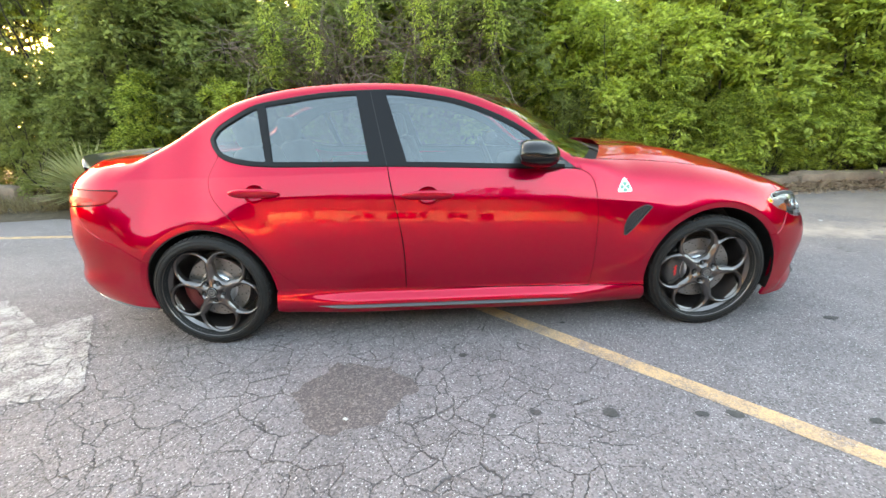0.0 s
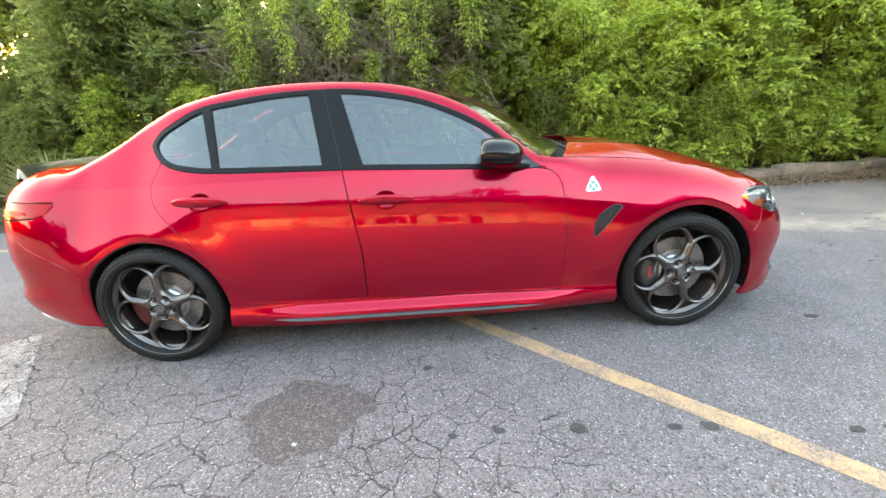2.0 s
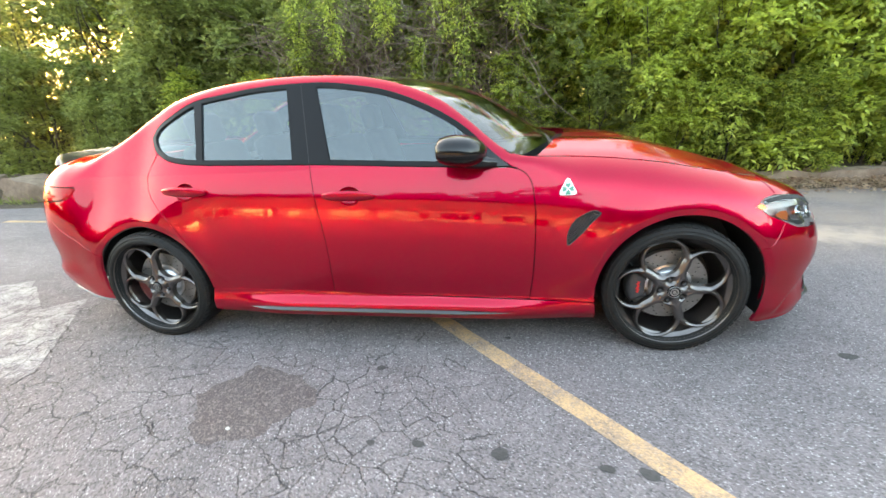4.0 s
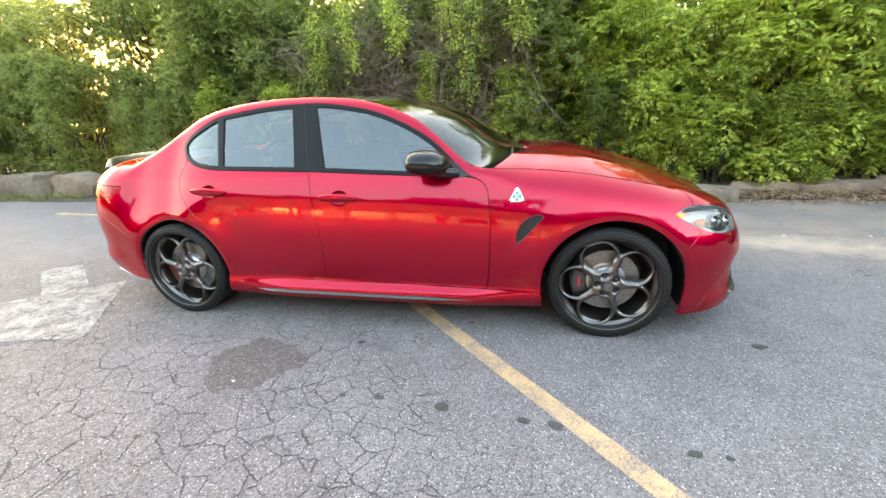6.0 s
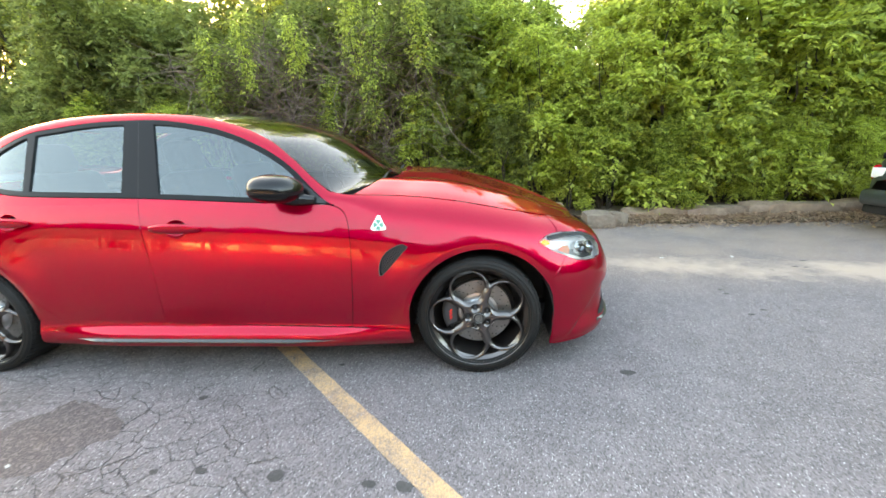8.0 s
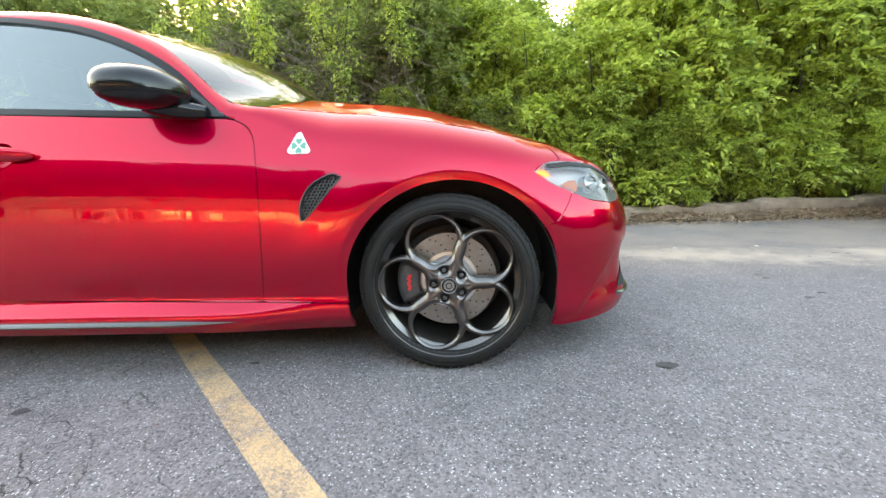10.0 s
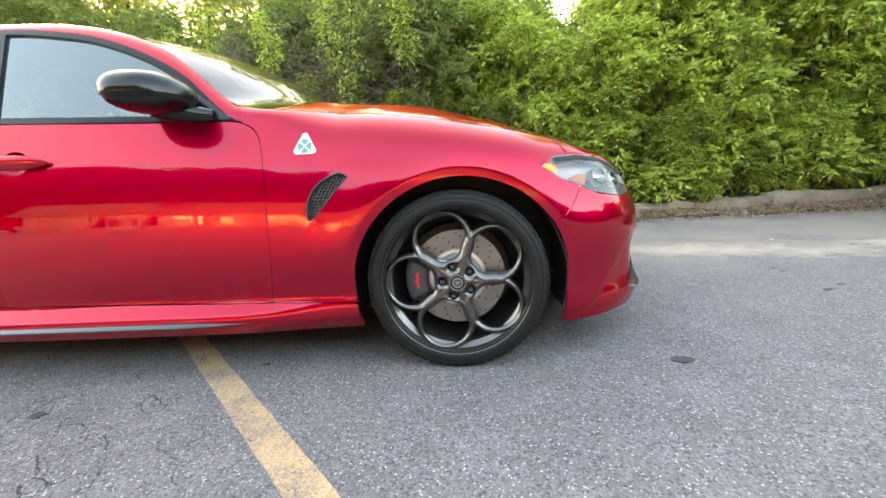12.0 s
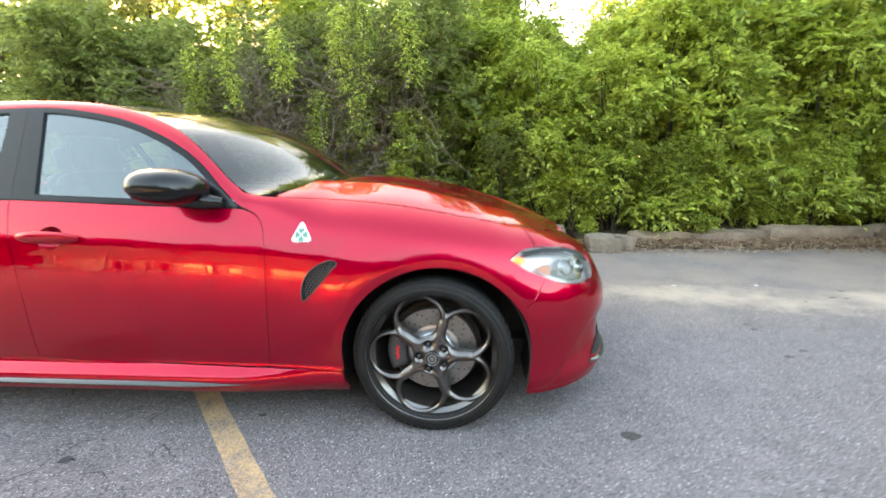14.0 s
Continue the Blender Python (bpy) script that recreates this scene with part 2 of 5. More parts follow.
    band = n.math("SUBTRACT", 1.0, n.math("MULTIPLY", n.math("ABSOLUTE", n.math("ADD", dy, n.math("MULTIPLY", n.math("SUBTRACT", mid, 0.5), 0.8))), 2.9))
    band = n.math("MULTIPLY", n.math("MAXIMUM", band, 0.0), n.math("MULTIPLY", n.span(x, 2.0, 3.4), n.span(n.noise(1.7, 4, 0.6, pos), 0.3, 0.6)))
    far = n.math("MULTIPLY", n.math("MULTIPLY", n.span(y, 0.1, 1.1), n.span(x, 1.6, 3.0)), n.span(n.noise(1.1, 5, 0.65, pos), 0.3, 0.62, 0.05, 0.6))
    col = n.mix(far, col, (0.34, 0.252, 0.20))
    col = n.mix(n.math("MINIMUM", n.math("MULTIPLY", band, 1.3), 0.75), col, (0.49, 0.375, 0.30))
    height = n.math("ADD", n.math("MULTIPLY", fine, 0.25), n.math("MULTIPLY", v.outputs["Distance"], -0.5))
    if layer == "patch":
        col = n.mix(n.math("MULTIPLY", n.span(chip.outputs[0], 0.2, 0.9), n.span(n.noise(34, 4, 0.75, pos), 0.34, 0.66)), (0.092, 0.074, 0.072), (0.285, 0.228, 0.220))
        cracks = n.math("MULTIPLY", cracks, 0.0)
    elif layer in ("yellow", "white"):
        paint = (0.80, 0.49, 0.26) if layer == "yellow" else (0.52, 0.495, 0.48)
        worn = n.math("ADD", n.math("MULTIPLY", n.noise(95, 4, 0.75, pos), 0.55), n.math("MULTIPLY", n.noise(7, 4, 0.65, pos), 0.45))
        worn = n.span(worn, 0.42, 0.64) if layer == "yellow" else n.span(worn, 0.42, 0.55)
        tint = n.mix(n.noise(25, 3, 0.6, pos), tuple(c * 0.8 for c in paint), paint)
        col = n.mix(worn, tint, col)
    col = n.mix(cracks, col, (0.042, 0.039, 0.039))
    n.link(col, n.b.inputs["Base Color"])
    n.bump(n.math("SUBTRACT", height, n.math("MULTIPLY", cracks, 1.6)), 0.9, 0.008)
    return m


ASPHALT = asphalt("asphalt")
PATCH = asphalt("asphalt_repair", "patch")
YELLOW = asphalt("worn_yellow_paint", "yellow")
WHITE = asphalt("worn_white_paint", "white")
SPOT = grainy("oil_stain", (0.030, 0.028, 0.027), (0.095, 0.088, 0.084), 90, 0.8, 0.3, 0.003)
PALE = mat("pale_paper_scrap", (0.52, 0.50, 0.47), 0.8)
WALL = grainy("warm_plaster", (0.30, 0.21, 0.17), (0.44, 0.33, 0.27), 3, 0.9, 0.2, 0.01)
ROOF = grainy("dark_shingle_roof", (0.05, 0.045, 0.042), (0.10, 0.09, 0.085), 6, 0.9, 0.4, 0.02)
WINDOW = mat("shop_window", (0.15, 0.15, 0.16), 0.10, 1.0)
FRAME = mat("brown_window_frame", (0.30, 0.20, 0.13), 0.5)
GREY_CAR = mat("grey_blue_paint", (0.055, 0.07, 0.08), 0.3, 0.5, Coat_Weight=1.0, Coat_Roughness=0.03)


# ---- mesh helpers ----
def mesh_of(name, verts, faces, smooth=False):
    me = bpy.data.meshes.new(name)
    me.from_pydata([tuple(map(float, v)) for v in verts], [], [tuple(map(int, f)) for f in faces])
    if smooth:
        me.shade_smooth()
    me.update()
    return me


def put(name, me, material, parent=None, label="", m=None):
    ob = new(name, me)
    if material and not me.materials:
        me.materials.append(material)
    if parent:
        ob.parent = parent
    if m is not None:
        ob.matrix_basis = m
    if label:
        ob["label"] = label
    return ob


def part(name, bm, material, parent, label="", smooth=True, sharp=35):
    me = bpy.data.meshes.new(name)
    bmesh.ops.recalc_face_normals(bm, faces=bm.faces)
    bm.to_mesh(me)
    bm.free()
    if smooth:
        me.shade_smooth()
        me.set_sharp_from_angle(angle=radians(sharp))
    return put(name, me, material, parent, label)


def thing(name, label, category, group="", at=(0, 0, 0)):
    ob = new(name)
    ob.empty_display_size = 0.1
    ob.location = at
    return tagged(ob, label, category, group)


def box(x0, x1, y0, y1, z0, z1, bevel=0.0, segments=2):
    bm = bmesh.new()
    bmesh.ops.create_cube(bm, size=1)
    for v in bm.verts:
        v.co = Vector((x0 + (v.co.x + .5) * (x1 - x0), y0 + (v.co.y + .5) * (y1 - y0), z0 + (v.co.z + .5) * (z1 - z0)))
    if bevel:
        bmesh.ops.bevel(bm, geom=bm.edges[:], offset=bevel, segments=segments, profile=0.5, affect="EDGES")
    return bm


def lathe(profile, steps=64, axis="y", closed=True, arc=2 * math.pi):
    """A profile of (radius, along) spun round an axis."""
    n, verts, faces = len(profile), [], []
    full = abs(arc - 2 * math.pi) < 1e-6
    rings = steps if full else steps + 1
    for i in range(rings):
        a = arc * i / steps
        for r, k in profile:
            verts.append((r * math.cos(a), k, r * math.sin(a)) if axis == "y" else (r * math.cos(a), r * math.sin(a), k))
    for i in range(steps):
        j = (i + 1) % rings
        for k in range(n if closed else n - 1):
            l = (k + 1) % n
            faces.append((i * n + k, j * n + k, j * n + l, i * n + l))
    bm = bmesh.new()
    vs = [bm.verts.new(v) for v in verts]
    for f in faces:
        bm.faces.new([vs[i] for i in f])
    return bm


def tube(bm, points, radii, sides=6):
    """A tapered tube along points."""
    rings, up = [], Vector((0.31, 0.17, 0.93))
    pts = [Vector(p) for p in points]
    for i, p in enumerate(pts):
        d = (pts[min(i + 1, len(pts) - 1)] - pts[max(i - 1, 0)]).normalized()
        a = d.cross(up if abs(d.dot(up)) < 0.95 else Vector((1, 0, 0))).normalized()
        b = d.cross(a)
        rings.append([bm.verts.new(p + float(radii[i]) * (math.cos(2 * math.pi * k / sides) * a + math.sin(2 * math.pi * k / sides) * b)) for k in range(sides)])
    for r, s in zip(rings, rings[1:]):
        for k in range(sides):
            bm.faces.new((r[k], r[(k + 1) % sides], s[(k + 1) % sides], s[k]))
    for r in (rings[0], rings[-1]):
        bm.faces.new(r)
    return bm


def inside(poly, q):
    """Which of the points q lie inside the polygon."""
    poly, q = np.asarray(poly), np.asarray(q)
    hit = np.zeros(len(q), bool)
    for (x0, y0), (x1, y1) in zip(poly, np.roll(poly, -1, 0)):
        cond = (y0 > q[:, 1]) != (y1 > q[:, 1])
        with np.errstate(divide="ignore", invalid="ignore"):
            xs = (x1 - x0) * (q[:, 1] - y0) / (y1 - y0 if y1 != y0 else 1e-12) + x0
        hit ^= cond & (q[:, 0] < xs)
    return hit


def resample(poly, gap=0.012):
    out = []
    for a, b in zip(poly, [*poly[1:], poly[0]]):
        a, b = np.array(a, float), np.array(b, float)
        k = max(1, int(np.linalg.norm(b - a) / gap))
        out += [a + (b - a) * i / k for i in range(k)]
    return np.array(out)


def shrink(poly, d):
    """The polygon with its edge moved in by d (d < 0: out)."""
    p = np.array(poly, float)
    if np.sum(p[:, 0] * np.roll(p[:, 1], -1) - np.roll(p[:, 0], -1) * p[:, 1]) < 0:
        p = p[::-1]
    a, b = p - np.roll(p, 1, 0), np.roll(p, -1, 0) - p
    na, nb = np.stack([-a[:, 1], a[:, 0]], 1), np.stack([-b[:, 1], b[:, 0]], 1)
    na /= np.maximum(np.linalg.norm(na, axis=1, keepdims=True), 1e-9)
    nb /= np.maximum(np.linalg.norm(nb, axis=1, keepdims=True), 1e-9)
    n = na + nb
    n /= np.maximum(np.linalg.norm(n, axis=1, keepdims=True), 1e-9)
    return p + n * d / np.maximum(np.sum(n * na, 1, keepdims=True), 0.5)


def curve_through(pts, gap=0.012):
    """A smooth open line through points."""
    p = np.array(pts, float)
    c = np.concatenate([[0], np.cumsum(np.linalg.norm(np.diff(p, axis=0), axis=1))])
    q = np.linspace(0, c[-1], max(2, int(c[-1] / gap)))
    return [tuple(v) for v in np.stack([Spl(c, p[:, 0])(q), Spl(c, p[:, 1])(q)], 1)]


def arc_of(cx, cz, rx, rz, a0, a1, n=60):
    return [(cx + rx * math.cos(radians(a0 + (a1 - a0) * i / n)), cz + rz * math.sin(radians(a0 + (a1 - a0) * i / n))) for i in range(n + 1)]




# ---- the car's body surface ----
class Spl:
    """Natural cubic spline."""
    def __init__(self, xs, ys):
        x, y = np.array(xs, float), np.array(ys, float)
        n = len(x); h = np.diff(x)
        A = np.eye(n); r = np.zeros(n)
        for i in range(1, n - 1):
            A[i, i - 1], A[i, i], A[i, i + 1] = h[i - 1], 2 * (h[i - 1] + h[i]), h[i]
            r[i] = 6 * ((y[i + 1] - y[i]) / h[i] - (y[i] - y[i - 1]) / h[i - 1])
        self.x, self.y, self.m, self.h = x, y, np.linalg.solve(A, r), h

    def __call__(self, q):
        q = np.clip(np.asarray(q, float), self.x[0], self.x[-1])
        i = np.clip(np.searchsorted(self.x, q) - 1, 0, len(self.x) - 2)
        h, a, b = self.h[i], self.x[i + 1] - q, q - self.x[i]
        m0, m1 = self.m[i], self.m[i + 1]
        return (m0 * a ** 3 + m1 * b ** 3) / (6 * h) + (self.y[i] / h - m0 * h / 6) * a + (self.y[i + 1] / h - m1 * h / 6) * b


def smooth_table(xs, ys, lo, hi, sigma):
    """A table of straight pieces, rounded off over sigma."""
    q = np.arange(lo, hi, 0.005)
    v = np.interp(q, xs, ys)
    k = np.exp(-0.5 * (np.arange(-60, 61) * 0.005 / sigma) ** 2)
    v = np.convolve(np.pad(v, 60, mode="edge"), k / k.sum(), mode="valid")
    return lambda s: np.interp(s, q, v)


def step(a, b, q):
    t = np.clip((q - a) / (b - a), 0, 1)
    return t * t * (3 - 2 * t)


# the body's outline from above (half), by arc length s, with s = x amidships
PLAN = [(-2.42, 0), (-2.415, .2), (-2.395, .40), (-2.35, .60), (-2.28, .74), (-2.17, .835), (-2.05, .884), (-1.9, .915), (-1.7, .934), (-1.41, .942), (-1.0, .937),
        (-0.4, .935), (0.3, .935), (0.9, .935), (1.2, .935), (1.41, .932), (1.6, .918), (1.75, .892), (1.88, .85), (1.98, .805), (2.075, .725),
        (2.15, .61), (2.20, .47), (2.225, .28), (2.24, .12), (2.245, 0)]
_p = np.array(PLAN)
_c = np.concatenate([[0], np.cumsum(np.hypot(*np.diff(_p, axis=0).T))])
_c -= np.interp(0.3, _p[:, 0], _c) - 0.3
PX, PY = Spl(_c, _p[:, 0]), Spl(_c, _p[:, 1])
S_MIN, S_MAX = _c[0], _c[-1]
_q = np.arange(S_MIN, S_MAX, 0.004)
s_of_x = lambda x: np.interp(x, PX(_q), _q)

# heights along the body: the crease, and the upper edge of the side
crease = smooth_table([-2.6, -2.0, -1.88, -1.74, -1.42, -1.3, -1.12, -0.87, -0.33, 0.28, 0.75, 1.0, 1.41, 1.8, 2.7], [.85, .85, .79, .62, .62, .76, .84, .853, .83, .806, .775, .75, .70, .63, .60], -3, 3, 0.07)
ztop = smooth_table([-2.9, -2.4, -2.06, -1.90, -1.80, -1.717, -1.572, -1.428, -1.278, -1.122, -.963, -.803, -.642, -.48, -.319, -.159, 0, .156, .308, .453, .60, .68, .80, .906, 1.118, 1.327, 1.533, 1.676, 1.788, 1.9, 2.0, 2.1, 2.2, 2.4, 2.7],
                    [1.0, 1.02, 1.03, 1.035, 1.055, 1.095, 1.165, 1.26, 1.334, 1.377, 1.408, 1.423, 1.43, 1.429, 1.421, 1.407, 1.376, 1.327, 1.257, 1.147, 1.02, .985, .975, .966, .949, .922, .884, .858, .842, .83, .82, .808, .795, .77, .74], -3, 3, 0.035)
LOW = Spl([-.45, -.30, -.24, -.18, -.12, -.06, -.02, 0, .03, .07, .10, .16, .22, .30, .38, .45, .50, .60, .65, .73, .80, .90, 1.0], [.85, .88, .905, .926, .931, .928, .922, .9205, .9212, .9228, .9243, .9274, .9298, .9316, .9323, .9322, .9319, .9301, .9286, .9251, .9210, .9136, .9045])
LOW_ENDS = Spl([-.45, -.30, -.15, 0, .16, .30, .45, .57, .68, .78, .85, .914, .96, 1.0], [.880, .901, .9115, .9175, .9208, .9225, .9243, .9250, .9244, .9215, .9180, .9134, .9093, .9050])
FRONT = Spl([.10, .16, .19, .23, .30, .36, .43, .556, .66, .75, .83, .95], [.015, .028, .03, .024, .008, .002, .010, 0, -.02, -.03, -.07, -.2])
REAR = Spl([.15, .26, .31, .46, .6, .73, .85, 1.03, 1.15], [.19, .065, .012, 0, -.01, .0, .01, .02, .05])


def side(s, z):
    """The car's right-hand side as points (x, y, z), y negative; s along the body, z up."""
    s, z = np.asarray(s, float), np.asarray(z, float)
    zc, zt = crease(s), ztop(s)
    t = (z - .30) / (zc - .30)
    soft = .003 + .05 * step(1.0, 1.5, s) + .06 * step(-1.15, -1.45, s)     # how far the crease is rounded off
    over = (t - 1 + np.hypot(t - 1, soft / (zc - .30))) / 2
    t = np.clip(t - over, -.45, 1)
    low = LOW(t)
    # ledge of the sill between the wheels
    led = step(-1.0, -.55, s) * (1 - step(.55, 1.0, s))
    low = low + led * .03 * step(.305, .235, z)
    ends = step(1.08, 1.3, np.abs(s))
    low = low * (1 - ends) + LOW_ENDS(t) * ends
    low = low + .024 * np.exp(-((s + 1.55) / .26) ** 2) * step(.35, .62, z)     # swelling over the rear wheel
    # front lip flaring out at the foot, and the swelling low in the tail
    low = low + .020 * step(.31, .15, z) * step(1.74, 1.86, s)
    low = low + .010 * np.exp(-((z - .395) / .05) ** 2) * step(-1.86, -2.08, s)
    # slanting hollow beside the front intake
    sl = s - (1.99 + (z - .284) * .987)
    low = low - .026 * step(0, .045, sl) * (1 - .6 * step(2.12, 2.25, s)) * step(.15, .29, z) * (1 - step(.40, .46, z)) * step(1.85, 1.95, s)
    h = (z - zc + np.hypot(z - zc, soft)) / 2
    hb = np.clip(h, 0, .13)
    belt = step(-1.25, -1.0, s) * (1 - step(.75, 1.0, s))     # rounded strip between crease and windows
    deck = np.maximum(step(.72, 1.0, s), 1 - step(-1.95, -1.7, s))     # wings and boot, as against the cabin
    wc, cr = .05 + .10 * deck, .025 + (.075 - .04 * step(-1.6, -1.9, s)) * deck
    k = np.clip(1 - (zt - z) / wc, 0, 1.1)
    y = low - .365 * h + belt * (.035 * hb - .27 * hb ** 2) - (1 - deck) * .22 * np.maximum(z - .965, 0) - cr * k ** 3
    # flares round the wheels, flat towards the opening
    for wx, rx, rz in ((-1.409, .369, .365), (1.433, .388, .374)):
        d = (np.hypot((s - wx) / rx, (z - .327) / rz) - 1) * .37
        y = y + .28 * (np.clip(d, 0, .028) + .005 * (1 - np.exp(-np.clip(d - .028, 0, 1) / .005))) * step(.22, .05, d) * step(.30, .50, z)
    d = .937 - y
    e = 1e-3
    nx, ny = PY(s + e) - PY(s - e), -(PX(s + e) - PX(s - e))
    n = np.hypot(nx, ny); nx, ny = nx / n, ny / n
    x, yy = PX(s), PY(s)
    wf = np.where(z > .40, step(1.65, 2.1, s), step(2.0 - .35 * step(.33, .40, z), 2.32 - .22 * step(.33, .40, z), s))
    wr = step(-1.8, -2.15, s)
    x = x + nx * d + wf * FRONT(z) + wr * REAR(z)
    yy = np.maximum(yy + ny * d, -.01)
    return np.stack([x, -yy, z], -1)


def side_normal(s, z, e=2e-3):
    a = side(s + e, z) - side(s - e, z)
    b = side(s, z + e) - side(s, z - e)
    n = np.cross(a, b)
    return n / np.maximum(np.linalg.norm(n, axis=-1, keepdims=True), 1e-9)


# ---- the car: panels cut from the one body surface ----
from mathutils.geometry import delaunay_2d_cdt


def panel_mesh(name, outline, holes=(), offset=0.0, flange=0.018, mirror=False, ds=0.025, dz=0.014, gap=0.012):
    """A sheet of the side within an outline of (s, z), with its edges turned in."""
    loops = [resample(outline, gap)] + [resample(h, gap) for h in holes]
    lo, hi = loops[0].min(0), loops[0].max(0)
    ss, zz = np.arange(lo[0], hi[0], ds), np.arange(lo[1], hi[1], dz)
    g = np.stack(np.meshgrid(ss, zz, indexing="ij"), -1).reshape(-1, 2)
    extra = [np.stack([ss, crease(ss) + d], 1) for d in (-0.02, -0.004, 0.004, 0.02)]
    near_crease = np.abs(g[:, 1] - crease(g[:, 0])) < 0.014
    g = g[~near_crease]
    for wx, rx, rz in ((-1.409, .369, .365), (1.433, .388, .374)):
        g = g[np.abs((np.hypot((g[:, 0] - wx) / rx, (g[:, 1] - .327) / rz) - 1) * .37 - .028) > .013]
        a = np.linspace(0, math.pi, 130)
        extra += [np.stack([wx + rx * (1 + d / .37) * np.cos(a), .327 + rz * (1 + d / .37) * np.sin(a)], 1) for d in (.012, .022, .028, .033, .039)]
    g = np.concatenate([g, *extra])
    g = g[inside(loops[0], g)]
    for h in loops[1:]:
        g = g[~inside(h, g)]
    edge = np.concatenate(loops)
    keep = np.ones(len(g), bool)
    for i in range(0, len(g), 400):
        d = np.linalg.norm(g[i:i + 400, None] - edge[None], axis=2).min(1)
        keep[i:i + 400] = d > 0.006
    g = g[keep]
    pts = np.concatenate([edge, g])
    edges, k = [], 0
    for l in loops:
        edges += [(k + i, k + (i + 1) % len(l)) for i in range(len(l))]
        k += len(l)
    v, _, f, *_ = delaunay_2d_cdt([Vector(p) for p in pts], edges, [], 0, 1e-7)
    v = np.array([tuple(p) for p in v])
    f = np.array([t for t in f if len(t) == 3])
    mid = v[f].mean(1)
    ok = inside(loops[0], mid)
    for h in loops[1:]:
        ok &= ~inside(h, mid)
    f = f[ok]
    n3 = side_normal(v[:, 0], v[:, 1])
    p3 = side(v[:, 0], v[:, 1]) + n3 * offset
    # edge flanges
    count = {}
    for t in f:
        for a, b in ((t[0], t[1]), (t[1], t[2]), (t[2], t[0])):
            count[(a, b)] = count.get((a, b), 0) + 1
    rim = [e for e in count if (e[1], e[0]) not in count]
    top, low, ex_p, ex_n, ex_f = {}, {}, [], [], []
    base = len(p3)
    for a, b in rim:
        for q in (a, b):
            if q not in top:
                top[q] = base + len(ex_p)
                ex_p.append(p3[q]); ex_n.append(n3[q])
                low[q] = base + len(ex_p)
                ex_p.append(p3[q] - n3[q] * flange); ex_n.append(n3[q])
        ex_f.append((top[b], top[a], low[a], low[b]))
    if ex_p:
        p3, n3 = np.concatenate([p3, ex_p]), np.concatenate([n3, ex_n])
    faces = [tuple(t) for t in f] + ex_f
    # the triangles must look outwards
    a = np.cross(p3[f[:, 1]] - p3[f[:, 0]], p3[f[:, 2]] - p3[f[:, 0]])
    if np.sum(a * n3[f[:, 0]]) < 0:
        faces = [t[::-1] for t in faces]
    if mirror:
        p3, n3 = p3 * (1, -1, 1), n3 * (1, -1, 1)
        faces = [t[::-1] for t in faces]
    me = mesh_of(name, p3, faces, True)
    me.normals_split_custom_set_from_vertices([tuple(q) for q in n3])
    return me


def sheet(name, rows, material, parent, label="", thick=0.0):
    """A smooth sheet over a grid of points, rows by columns."""
    g = np.array(rows, float)
    r, c = g.shape[:2]
    faces = [(i * c + j, i * c + j + 1, (i + 1) * c + j + 1, (i + 1) * c + j) for i in range(r - 1) for j in range(c - 1)]
    bm = bmesh.new()
    vs = [bm.verts.new(p) for p in g.reshape(-1, 3)]
    for f in faces:
        bm.faces.new([vs[i] for i in f])
    bmesh.ops.remove_doubles(bm, verts=bm.verts, dist=1e-5)
    if thick:
        bmesh.ops.recalc_face_normals(bm, faces=bm.faces)
        bmesh.ops.solidify(bm, geom=bm.faces[:], thickness=thick)
    return part(name, bm, material, parent, label, sharp=50)


# shut lines and edges, as (s, z)
DLO_TOP = curve_through([(-1.359, 1.156), (-1.338, 1.198), (-1.257, 1.257), (-1.105, 1.330), (-.951, 1.357), (-.795, 1.377), (-.639, 1.388), (-.465, 1.390), (-.336, 1.386), (-.155, 1.361), (-.008, 1.331), (.150, 1.277), (.303, 1.205), (.453, 1.106), (.549, 1.020), (.655, .936)])
DLO_BOTTOM = curve_through([(.655, .936), (.285, .952), (-.357, .985), (-.933, 1.004), (-1.179, 1.028), (-1.275, 1.060), (-1.325, 1.097), (-1.359, 1.156)])
DLO = DLO_TOP[:-1] + DLO_BOTTOM[:-1]
REAR_GAP = curve_through([(-1.300, 1.056), (-1.335, .992), (-1.347, .928), (-1.335, .876), (-1.287, .814), (-1.245, .772), (-1.119, .604), (-.993, .418), (-.925, .345), (-.915, .325)])
B_GAP = curve_through([(-.367, .986), (-.355, .912), (-.339, .824), (-.322, .732), (-.305, .608), (-.299, .512), (-.302, .308)])
FRONT_GAP = curve_through([(.672, .930), (.705, .915), (.735, .882), (.750, .828), (.757, .770), (.760, .62), (.755, .48), (.745, .36), (.735, .290)])
HEADLAMP = curve_through([(1.735, .722), (1.79, .748), (1.924, .757), (2.08, .745), (2.19, .715), (2.26, .672)]) + curve_through([(2.27, .64), (2.22, .605), (2.10, .597), (1.965, .616), (1.81, .678), (1.735, .722)])[:-1]
TAIL_LAMP = [(-2.60, .93), (-2.2, .922), (-1.95, .914), (-1.875, .908), (-1.868, .895), (-1.905, .856), (-1.96, .842), (-2.17, .832), (-2.60, .82)]
FR, RR = (1.433, .327, .388, .374), (-1.409, .327, .369, .365)      # wheel openings


def sill_line(a, b):
    q = np.arange(a, b, 0.03 if b > a else -0.03)
    return [(float(s), float(np.interp(s, [-1.05, -.69, -.3, .28, .72, 1.05], [.324, .316, .306, .296, .288, .276]))) for s in q]


def on_arch(c, z, sign):
    cx, cz, rx, rz = c
    return math.degrees(math.atan2((z - cz) / rz, sign * math.sqrt(max(0, 1 - ((z - cz) / rz) ** 2))))


